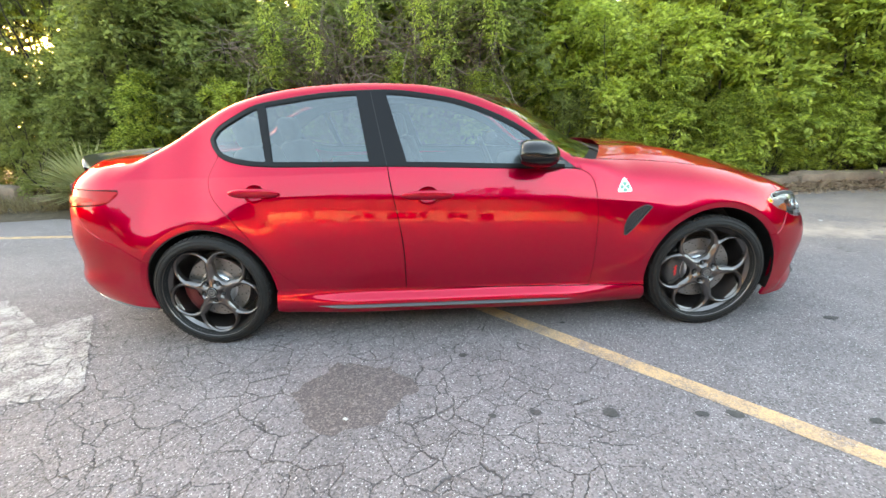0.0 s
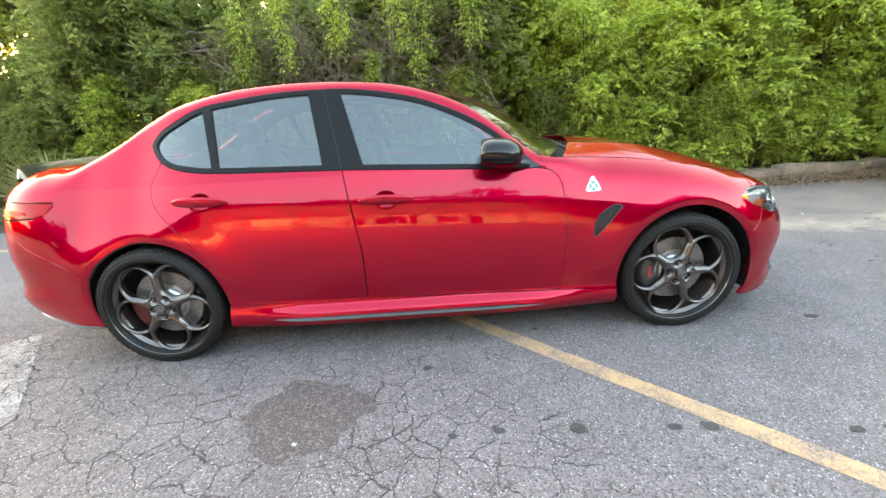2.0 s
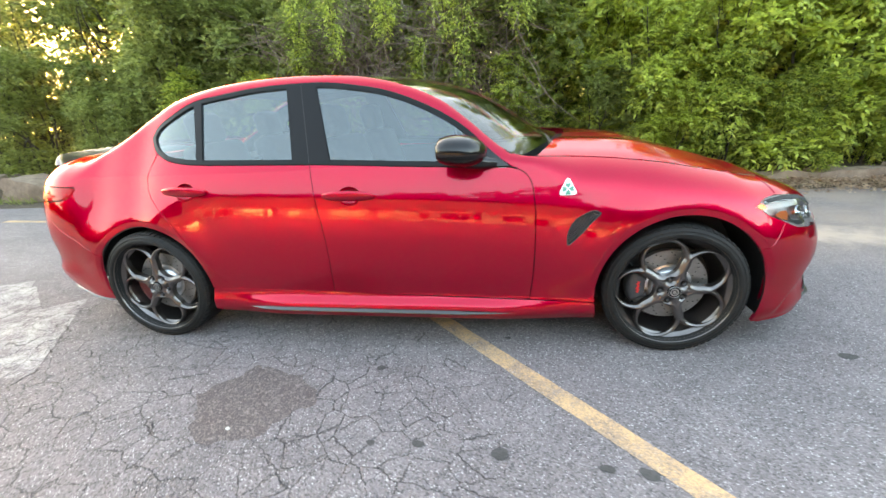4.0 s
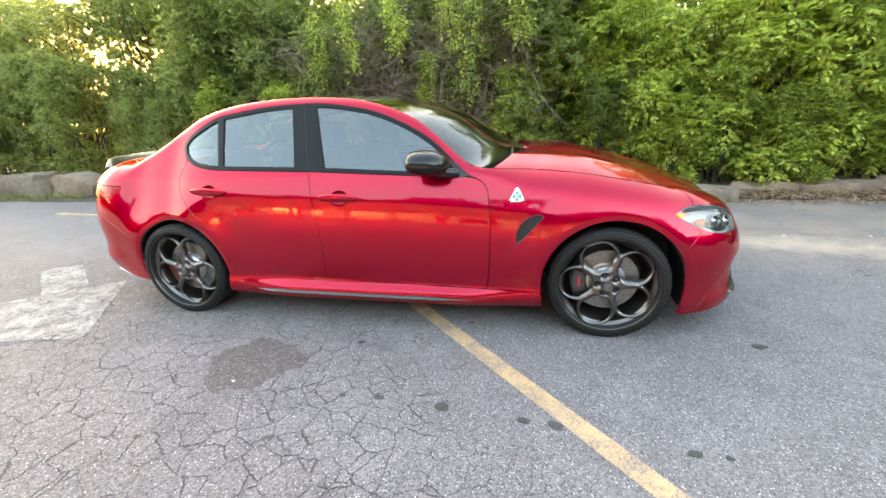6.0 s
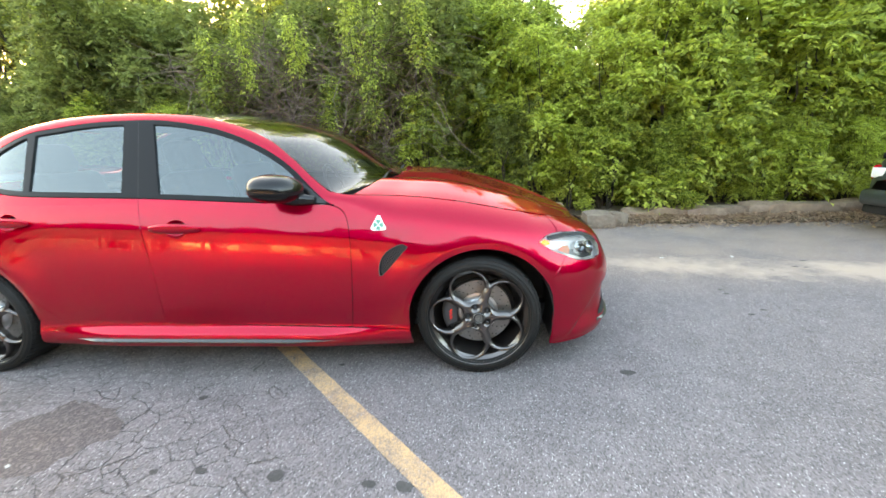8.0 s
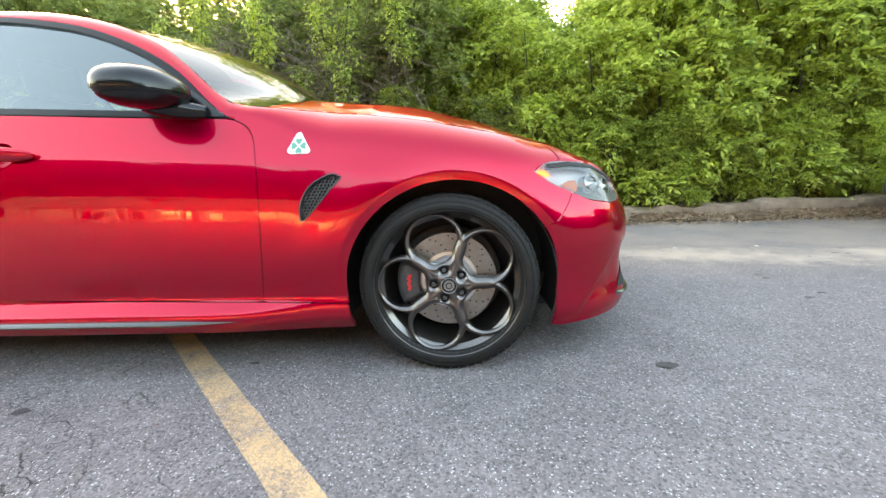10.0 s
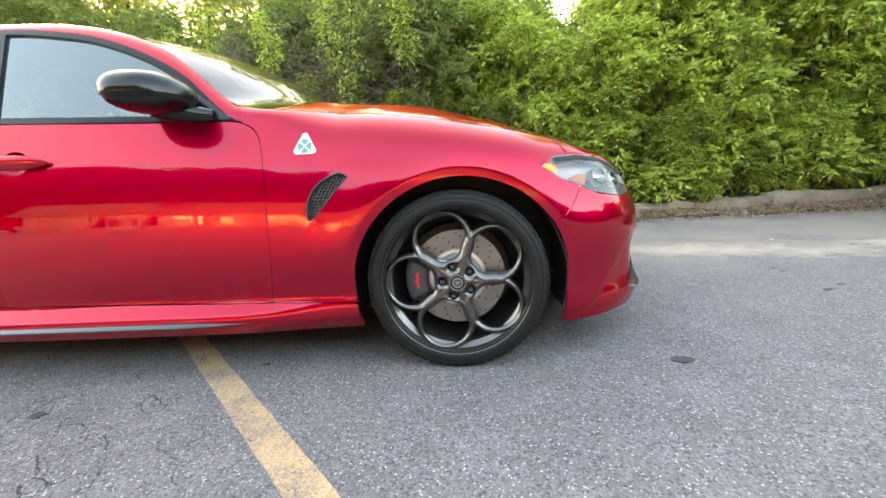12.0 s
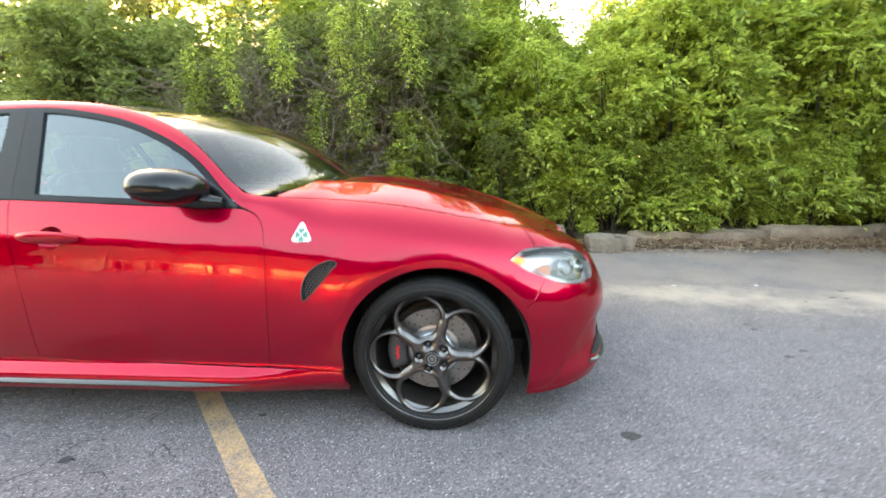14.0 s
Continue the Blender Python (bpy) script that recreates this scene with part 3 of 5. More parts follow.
def top_line(a, b, down=0.0):
    q = np.arange(a, b, 0.02 if b > a else -0.02)
    return [(float(s), float(ztop(s)) - down) for s in q]


FRONT_DOOR = [p for p in DLO_BOTTOM if -.362 < p[0] < .65] + B_GAP + sill_line(-.29, .73) + FRONT_GAP[::-1]
REAR_DOOR = B_GAP[::-1] + [p for p in DLO_BOTTOM if -1.295 < p[0] < -.375] + REAR_GAP + sill_line(-.90, -.305)
_a0, _a1 = on_arch(FR, .276, -1) % 360, on_arch(FR, .5315, 1)
FENDER = FRONT_GAP + sill_line(.745, 1.04) + arc_of(*FR, _a0, _a1, 70) + [(1.7995, .542), (1.85, .593), (1.896, .645)] \
    + [(1.81, .676), (1.735, .722), (1.79, .750), (1.88, .758)] + top_line(1.895, .645) + [(.645, .985), (.657, .962), (.677, .937)]
FRONT_BUMPER = [(1.8005, .541), (1.851, .592), (1.897, .644), (1.965, .614), (2.10, .595), (2.22, .603), (2.275, .64), (2.27, .69), (2.30, .70), (2.55, .66), (S_MAX - .005, .63), (S_MAX - .005, .16), (2.5, .155), (2.2, .15), (2.0, .145), (1.85, .142), (1.816, .145), (1.8195, .22)] \
    + arc_of(*FR, on_arch(FR, .29, 1), on_arch(FR, .5305, 1), 40)
QUARTER = [(-1.300, 1.056)] + REAR_GAP[1:] + sill_line(-.93, -1.035) + arc_of(*RR, on_arch(RR, .324, 1), on_arch(RR, .52, -1), 70) \
    + curve_through([(-1.743, .526), (-1.863, .597), (-2.003, .667), (-2.123, .758), (-2.163, .826)]) + [(-1.96, .838), (-1.905, .852), (-1.862, .893), (-1.868, .912), (-1.95, .918), (-2.2, .926), (-2.36, .930)] \
    + top_line(-2.36, .638) + [(.6425, .985), (.6545, .961), (.671, .9395)] + DLO_TOP[::-1][1:] + [p for p in DLO_BOTTOM[::-1] if p[0] < -1.302][1:]
REAR_BUMPER = curve_through([(-2.164, .825), (-2.124, .757), (-2.004, .666), (-1.864, .596), (-1.744, .525)]) + arc_of(*RR, on_arch(RR, .515, -1) % 360, on_arch(RR, .31, -1) % 360, 30) \
    + [(-1.766, .27), (-1.748, .226), (-1.80, .226), (-1.95, .240), (-2.15, .266), (-2.35, .29), (-2.6, .30), (S_MIN + .005, .30), (S_MIN + .005, .80), (-2.6, .815)]
SILL = sill_line(-1.035, 1.045) + [(1.047, .27), (1.058, .17), (1.0, .168), (-1.0, .178), (-1.052, .19), (-1.045, .30)]
GILL = curve_through([(1.052, .724), (1.033, .735), (.988, .726), (.940, .696), (.914, .658), (.902, .612), (.905, .577)], .006) + curve_through([(.917, .576), (.983, .644), (1.025, .692), (1.050, .716)], .006)
HANDLES = [(-1.084, .868), (-.155, .826)]
CUPS = [arc_of(s, z + .003, .060, .047, 0, 345, 24) for s, z in HANDLES]

car = thing("sedan_car", "glossy red four-door sports sedan parked on cracked asphalt", "car")


def both(name, outline, material, holes=(), offset=0.0, label="", flange=0.018, shrinkage=0.0022, parent=None, ds=0.025, dz=0.014):
    out = shrink(outline, shrinkage)
    made = []
    for mirror in (False, True):
        me = panel_mesh(name, out, holes, offset, flange, mirror, ds, dz)
        made.append(put(name, me, material, parent or car, label))
        if mirror and material is GLASS:
            me.flip_normals()
    return made


front_doors = both("front_door", FRONT_DOOR, RED, [CUPS[1]], shrinkage=.0026)
rear_doors = both("rear_door", REAR_DOOR, RED, [CUPS[0]], shrinkage=.0034)
fenders = both("front_fender", FENDER, RED, [GILL], shrinkage=.0020)
quarters = both("rear_quarter_panel", QUARTER, RED, shrinkage=.0018)
bumpers_f = both("front_bumper", FRONT_BUMPER, RED, ds=.012, dz=.010)
bumpers_r = both("rear_bumper", REAR_BUMPER, RED)
NOSE = curve_through([(1.892, .763), (1.93, .762), (2.08, .751), (2.195, .721), (2.262, .682), (2.285, .700)]) + [(2.30, .705), (2.55, .665), (2.62, .66)] + top_line(2.62, 1.90, .0005)
both("bonnet_corner", NOSE, RED)
for line in (FRONT_GAP, B_GAP, REAR_GAP):
    both("door_seal", [(s - .011, z) for s, z in line] + [(s + .011, z) for s, z in line[::-1]], SEAL, offset=-.007, flange=.0, label="black rubber door seal", shrinkage=.0)
sills = both("sill", SILL, RED)

# carbon blade under the sill
for flip in (1, -1):
    rows = []
    for s in np.linspace(-.82, .66, 50):
        k = min(1, (s + .82) / .12, (.66 - s) / .25)
        p = side(s, .228)
        rows.append([(p[0], flip * (p[1] - dy * max(k, .02)), z) for dy, z in ((-.03, .224 + .014 * k), (.000, .224 + .010 * k), (.016, .224), (.017, .224 - .006 * k), (.004, .224 - .015 * k), (-.04, .224 - .02 * k))])
    sheet("side_skirt", rows, SKIRT, car, "glossy carbon-fibre side skirt blade")

# door handles in their cups
for i, (s, z) in enumerate(HANDLES):
    for flip in (1, -1):
        door = (rear_doors, front_doors)[i][0 if flip == 1 else 1]
        rows = []
        for u in np.linspace(-1, 1, 41):
            hs, w = s + u * .142, math.sqrt(max(0, 1 - abs(u) ** 2.6))
            ring = []
            for a in np.linspace(0, 2 * math.pi, 15)[:-1]:
                p = side(hs, z + .003 - .004 * u)
                n = side_normal(hs, z)
                q = p + n * (.008 + w * (.013 * math.cos(a) + .012)) + np.array([0, 0, .0255 * w * math.sin(a)])
                ring.append((q[0], flip * q[1], q[2]))
            rows.append(ring + ring[:1])
        sheet("handle", rows, RED, door, "body-coloured bar handle")
        rows = []
        for r in np.linspace(1, 0, 9):
            ring = []
            for a in np.linspace(0, 2 * math.pi, 29):
                ps, pz = s + .0605 * r * math.cos(a), z + .003 + .0475 * r * math.sin(a)
                q = side(ps, pz) - side_normal(ps, pz) * (.034 * math.sqrt(1 - r * r) + .0005)
                ring.append((q[0], flip * q[1], q[2]))
            rows.append(ring)
        sheet("handle_cup", rows, RED, door, "recessed handle cup")

# side windows: trim ring, pillars and panes


def pane_outline(cut_a, cut_b, inset=.024):
    """The part of the window line between two leaning cuts, each ((s, z) low, (s, z) high)."""
    ring = resample(shrink(DLO, inset), .01)
    def s_at(cut, z):
        (s0, z0), (s1, z1) = cut
        return s0 + (s1 - s0) * (z - z0) / (z1 - z0)
    keep = [p for p in ring if (cut_a is None or p[0] > s_at(cut_a, p[1])) and (cut_b is None or p[0] < s_at(cut_b, p[1]))]
    k = np.array(keep)
    c = k.mean(0)
    order = np.argsort(np.arctan2((k[:, 1] - c[1]) * 2.2, k[:, 0] - c[0]))
    return [tuple(p) for p in k[order]]


CUT_Q0, CUT_Q1 = ((-1.011, 1.028), (-1.077, 1.296)), ((-.996, 1.028), (-1.050, 1.304))
CUT_B0, CUT_B1 = ((-.459, .992), (-.537, 1.364)), ((-.262, .988), (-.376, 1.360))
PANES = [("quarter_pane", pane_outline(None, CUT_Q0)), ("rear_window_pane", pane_outline(CUT_Q1, CUT_B0)), ("front_window_pane", pane_outline(CUT_B1, None))]
both("quarter_lining", QUARTER, DARK_CLOTH, offset=-.012, shrinkage=-.003, label="dark inner lining", flange=.0)
both("pillar_lining", shrink(DLO, -.030), DARK_CLOTH, [shrink(DLO, .016)], offset=-.026, label="dark pillar lining", flange=.0)
both("pillar_foot", [(.60, .975), (.655, .936), (.70, .932), (.74, .962), (.72, float(ztop(.72)) - .002), (.66, float(ztop(.66)) - .002), (.60, float(ztop(.60)) - .002)], RED, offset=-.006, flange=.0)
trims = both("window_surround", DLO, TRIM, [p for _, p in PANES], offset=.001, label="satin black window surround and pillars", flange=.02)
for name, outline in PANES:
    both(name, outline, GLASS, offset=-.008, label="tinted side glass mirroring pale sky", flange=.003, shrinkage=-.004)
for i, flip in enumerate((1, -1)):
    rows = []
    for z in np.linspace(.99, 1.378, 14):
        s = -.369 - (z - .99) * .235
        p, n = side(s, z), side_normal(s, z)
        rows.append([((p + n * .0015)[0] + d, flip * (p + n * .0022)[1], z) for d in (-.002, .002)])
    sheet("pillar_joint", rows, MATT_BLACK, trims[i], "dark joint in the pillar")

# bonnet, roof, screens and boot
def edge(s, down=0.0):
    p = side(s, ztop(s) - down)
    return np.array(p, float)


rows = []
X_NOSE = float(edge(S_MAX - .02)[0])
for s in np.linspace(.77, 2.60, 80):
    e = edge(s)
    t = (s - .77) / 1.83
    rise = float(np.interp(s, [.77, 1.25, 1.65, 1.9, 2.2, 2.46, 2.6], [.066, .086, .080, .062, .030, .008, .0]))
    cx = .965 + (X_NOSE - .965) * min(1, t * 1.04)
    row = []
    for u in np.linspace(0, 2, 61):
        w = min(u, 2 - u)
        ff = 1 - (1 - w) ** 2.0
        ridge = .010 * math.exp(-((w - .30) / .09) ** 2) * (1 - t * .6) - .008 * math.exp(-((w - .52) / .16) ** 2)
        x = e[0] + (cx - e[0]) * ff
        y = (e[1] + .003) * (1 - u)
        row.append((x, y, e[2] + .001 + rise * (1 - (1 - w) ** 3.6) + ridge * min(1, w * 8) * min(1, (2.60 - s) / .35)))
    rows.append(row)
sheet("bonnet", rows, RED, car, "ridged red bonnet")


def across(name, s0, s1, bulge0, bulge1, crown0, crown1, material, label="", n=24, drop=0.003, inset=.004, power=2.2):
    rows = []
    for k in range(n + 1):
        t = k / n
        e = edge(s0 + (s1 - s0) * t)
        b, c = bulge0 + (bulge1 - bulge0) * t, crown0 + (crown1 - crown0) * t
        rows.append([(e[0] + b * (1 - (1 - min(u, 2 - u)) ** 2), (e[1] + inset) * (1 - u), e[2] - drop + c * (1 - abs(1 - u) ** power)) for u in np.linspace(0, 2, 49)])
    return sheet(name, rows, material, car, label)


across("windscreen", .70, -.03, .22, .12, .05, .020, SCREEN, "raked windscreen mirroring trees and sky")
across("roof", -.03, -1.10, .12, -.05, .020, .014, CARBON, "dark carbon-fibre roof")
across("headliner", -.05, -1.12, .12, -.05, .020, .014, DARK_CLOTH, "dark headliner", drop=.030, inset=.03)
across("rear_window", -1.10, -1.76, -.05, -.10, .014, .02, REAR_GLASS, "dark rear window").data.flip_normals()
across("boot_lid", -1.775, -2.40, -.10, -.12, .050, .040, RED, "red boot lid", power=5)
rows = []
for u in np.linspace(-1, 1, 41):
    y, lift = .665 * u, 1 + .7 * abs(u) ** 4 - 1.2 * abs(u) ** 14
    x0 = -2.375 + .245 * abs(u) ** 2.3
    zb = 1.020 + .022 * (1 - abs(u) ** 2.2) - .014 * abs(u) ** 6
    rows.append([(x0 + dx, y, zb + h * lift) for dx, h in ((.0, -.03), (-.016, .022), (-.022, .042), (-.016, .048), (-.006, .045), (.010, .030), (.034, .012), (.050, -.03))])
sheet("boot_spoiler", rows, CARBON, car, "carbon-fibre lip spoiler on the boot")
for flip in (0, 1):
    me = panel_mesh("boot_rear_panel", [(-2.375, .932), (S_MIN + .004, .95), (S_MIN + .004, 1.01), (-2.5, 1.012), (-2.375, float(ztop(-2.375)) - .004)], (), -.002, .01, bool(flip))
    put("boot_rear_panel", me, RED, car)
# scuttle panel and wipers between screen and bonnet
rows = []
for t in np.linspace(0, 1, 9):
    rows.append([(.64 + .20 * (1 - abs(1 - u) ** 2) + t * (.27 - .10 * (1 - abs(1 - u) ** 2)), -.755 * (1 - u) * (1 - .08 * t),   .938 + .06 * (1 - abs(1 - u) ** 2.2) - .030 * math.sin(math.pi * t) + .01 * t) for u in np.linspace(0, 2, 33)])
sheet("scuttle_panel", rows, MATT_BLACK, car, "black plastic scuttle below the windscreen")
for y0, y1 in ((-.62, .02), (.04, .62)):
    bm = bmesh.new()
    tube(bm, [(.86, y0, 1.0), (.84, y0 * .4 + y1 * .6, 1.035), (.82, y1, 1.04)], [.012, .009, .006], 6)
    part("wiper", bm, MATT_BLACK, car, "black wiper arm")
# aerial fin
rows = []
for t in np.linspace(0, 1, 9):
    h = .030 * math.sin(math.pi * min(1, .5 * t + .5 * t * t + .05)) if t < .95 else .004
    hw = .022 * math.sin(math.pi * (0.1 + .8 * t))
    rows.append([(-1.35 + .17 * t, -hw, 1.36 + .02 * t), (-1.365 + .17 * t, -hw * .4, 1.428 + h + .02 * t), (-1.365 + .17 * t, hw * .4, 1.428 + h + .02 * t), (-1.35 + .17 * t, hw, 1.36 + .02 * t)])
sheet("aerial_fin", rows, GLOSS_BLACK, car, "dark shark-fin aerial")

# headlamps
for i, flip in enumerate((1, -1)):
    lamp = put("headlamp", panel_mesh("headlamp", shrink(HEADLAMP, .003), (), -.001, .012, flip == -1, .02, .012), LENS, car, "clear swept-back headlamp with amber corner")
    bowl = put("housing", panel_mesh("housing", shrink(HEADLAMP, .002), (), -.036, .0, flip == -1, .02, .012), BOWL, lamp, "grey lamp housing")
    rim = shrink(resample(shrink(HEADLAMP, .002), .012), 0)
    rows = [[tuple(np.array(side(*p)) * (1, flip, 1) - np.array(side_normal(*p)) * (1, flip, 1) * d) for p in [*rim, rim[0]]] for d in (.004, .02, .037)]
    sheet("housing_wall", rows, BOWL, lamp)
    for s, z, r in ((2.02, .672, .036), (2.13, .660, .034)):
        c, n = side(s, z) - side_normal(s, z) * .034, side_normal(s, z)
        bm = lathe([(r, .0), (r * .98, .03), (r * .82, .034), (r * .75, .02), (r * .5, .028), (.001, .034)], 28, "y", False)
        m = Matrix.Translation(Vector(c)) @ Vector(n).to_track_quat("Y", "Z").to_matrix().to_4x4()
        bm.transform(m)
        if flip == -1:
            bm.transform(Matrix.Diagonal((1, -1, 1, 1)))
        part("projector", bm, CHROME, lamp, "bright round projector lamp")
    rows = [[tuple((side(s, z0 + (z1 - z0) * v) - side_normal(s, z0) * d) * (1, flip, 1)) for v in np.linspace(0, 1, 5)] for s, z0, z1, d in ((1.757, .717, .724, .010), (1.772, .712, .730, .013), (1.79, .708, .731, .015), (1.808, .706, .726, .017), (1.822, .708, .716, .019))]
    sheet("indicator", rows, AMBER, lamp, "amber indicator lamp")
    rows = [[tuple((side(s, z + v) - side_normal(s, z) * d) * (1, flip, 1)) for v in (0, .008, .016)] for s, z, d in ((1.80, .728, .010), (1.90, .734, .014), (2.02, .728, .018), (2.12, .712, .022), (2.20, .690, .025))]
    bezel = [(1.935, .652), (2.06, .616), (2.16, .611), (2.225, .640), (2.215, .682), (2.14, .700), (2.04, .694), (1.98, .676)]
    put("bezel", panel_mesh("bezel", bezel, (), -.031, .004, flip == -1, .02, .012), MATT_BLACK, lamp, "black lamp bezel")
    wedge = [(1.865, .676), (1.905, .690), (1.940, .690), (1.948, .672), (1.935, .648), (1.90, .658)]
    put("side_reflector", panel_mesh("side_reflector", wedge, (), -.016, .004, flip == -1, .02, .012), ORANGE, lamp, "orange side reflector")
    # black strip standing for the bonnet edge's shadow on the lamp
    brow = [(1.80, .745), (1.92, .752), (2.08, .740), (2.19, .710), (2.255, .670), (2.235, .668), (2.17, .700), (2.07, .727), (1.92, .738), (1.82, .733)]
    put("brow", panel_mesh("brow", brow, (), .0015, .004, flip == -1, .02, .012), MATT_BLACK, lamp, "black brow along the lamp's top")
    sheet("light_blade", rows, CHROME, lamp, "bright daytime running strip")
    # tail lamp
    tl = put("tail_lamp", panel_mesh("tail_lamp", shrink(TAIL_LAMP, .0015), (), -.001, .015, flip == -1, .03, .014), TAIL_RED, car, "red wrap-round tail lamp")
    strip = [(-2.55, .885), (-2.15, .882), (-2.03, .874), (-2.01, .860), (-2.15, .846), (-2.55, .840)]
    put("light_strip", panel_mesh("light_strip", strip, (), .0012, .0, flip == -1, .03, .012), mat("bright_red_strip", (.80, .012, .02), .3, 0, Specular_IOR_Level=0.1) if flip == 1 else bpy.data.materials["bright_red_strip"], tl, "brighter red lamp strip")
    # vent behind the wheel
    vent = put("wing_vent", panel_mesh("wing_vent", shrink(GILL, -.002), (), -.022, .0, flip == -1, .01, .01), MATT_BLACK, car, "black honeycomb vent in the wing")
    rim = shrink(resample(GILL, .006), 0)
    rows = [[tuple((side(*q) + side_normal(*q) * d) * (1, flip, 1)) for q in [*p, p[0]]] for p, d in ((rim, .0), (shrink(rim, -.0) , .003), (shrink(rim, .004), .003), (shrink(rim, .004), -.022))]
    sheet("vent_rim", rows, CALIPER, vent, "dark vent rim")
    verts, faces = [], []
    inner = shrink(GILL, .004)
    pitch = .0125
    for a in range(-8, 16):
        for b in range(-10, 20):
            c = np.array([.975 + a * pitch + (b % 2) * pitch / 2, .655 + (b - 5) * pitch * .866])
            if not inside(inner, c[None])[0]:
                continue
            k0 = len(verts)
            for r, d in ((.0062, -.008), (.0046, -.008), (.0046, -.020)):
                for j in range(6):
                    q = c + r * 1.15 * np.array([math.sin(j * math.pi / 3), math.cos(j * math.pi / 3)])
                    verts.append((side(*q) + side_normal(*q) * d) * (1, flip, 1))
            for l in range(2):
                for j in range(6):
                    faces.append((k0 + l * 6 + j, k0 + l * 6 + (j + 1) % 6, k0 + l * 6 + 6 + (j + 1) % 6, k0 + l * 6 + 6 + j))
    put("honeycomb_mesh", mesh_of("honeycomb_mesh", verts, faces), CALIPER, vent, "fine honeycomb grille")
    # badge on the wing
    ctr = np.array([.905, .833])
    tri = []
    for k in range(3):
        a = math.pi / 2 + k * 2 * math.pi / 3
        c = ctr + .034 * np.array([math.cos(a) * .95, math.sin(a)])
        tri += [tuple(c + .011 * np.array([math.cos(a + b), math.sin(a + b)])) for b in np.linspace(-math.pi / 3, math.pi / 3, 7)]
    badge = put("wing_badge", panel_mesh("wing_badge", tri, (), .0035, .004, flip == -1, .012, .012, .006), WHITE_BADGE, car, "white triangular wing badge with green clover")
    for k in range(4):
        a = k * math.pi / 2
        c = ctr + np.array([math.cos(a), math.sin(a)]) * .003 + np.array([0, -.0015])
        lobe = [tuple(c)] + [tuple(c + (.0225 - .0030 * math.exp(-(b / .14) ** 2) - .010 * abs(b / .74) ** 6) * np.array([math.cos(a + b), math.sin(a + b)])) for b in np.linspace(-.74, .74, 17)]
        put("clover_lobe", panel_mesh("clover_lobe", lobe, (), .0045, .001, flip == -1, .01, .01, .004), GREEN_BADGE, badge, "green enamel lobe")
    # door mirror
    mirror = new("door_mirror")
    mirror.parent = car

    def pod(z0, z1, grow, mater, name, label):
        bm = bmesh.new()
        bmesh.ops.create_uvsphere(bm, u_segments=40, v_segments=28, radius=1)
        for v in bm.verts:
            x, y, z = v.co
            sx = math.copysign(abs(x) ** .8, x)
            sy = math.copysign(abs(y) ** .85, y)
            sz = math.copysign(abs(z) ** .9, z)
            sx = min(sx, 1) if sx > 0 else max(sx, -.72)
            taper = 1 - .18 * (sy > 0) * abs(sy)
            v.co = Vector((.418 + .118 * sx * grow + .018 * sy, flip * (-.922 + .125 * sy * grow), 1.024 + (.076 if sz > 0 else .062) * sz * grow * taper - .010 * sx))
        for co, no, clear in (((0, 0, z1), (0, 0, 1), True), ((0, 0, z0), (0, 0, -1), True)):
            bmesh.ops.bisect_plane(bm, geom=bm.verts[:] + bm.edges[:] + bm.faces[:], plane_co=co, plane_no=no, clear_outer=clear)
        return part(name, bm, mater, mirror, label)

    pod(1.016, 2, 1.0, GLOSS_BLACK, "shell", "gloss black upper shell")
    pod(1.000, 1.017, .975, TRIM, "shadow_line", "dark joint line")
    pod(0, 1.001, .99, GLOSS_BLACK, "lower_shell", "gloss black lower shell")
    bm = bmesh.new()
    tube(bm, [(.415, flip * -.905, 1.0), (.45, flip * -.89, .984), (.49, flip * -.872, .970), (.53, flip * -.855, .962), (.575, flip * -.842, .958)], [.045, .042, .036, .030, .022], 16)
    part("mirror_arm", bm, GLOSS_BLACK, mirror, "black mirror arm")
    foot = [(.46, .948), (.64, .942), (.56, 1.005), (.50, 1.045)]
    put("mirror_foot", panel_mesh("mirror_foot", foot, (), .004, .012, flip == -1, .02, .02), GLOSS_BLACK, mirror, "black triangular mirror foot")
    bm = bmesh.new()
    bmesh.ops.create_circle(bm, cap_ends=True, segments=28, radius=1)
    for v in bm.verts:
        v.co = Vector((.345 + .006 * v.co.x, flip * (-.920 + .085 * v.co.x), 1.023 + .045 * v.co.y))
    part("mirror_glass", bm, mat("mirror_glass", (.9, .9, .9), .0, 1.0) if flip == 1 else bpy.data.materials["mirror_glass"], mirror, "mirror glass")

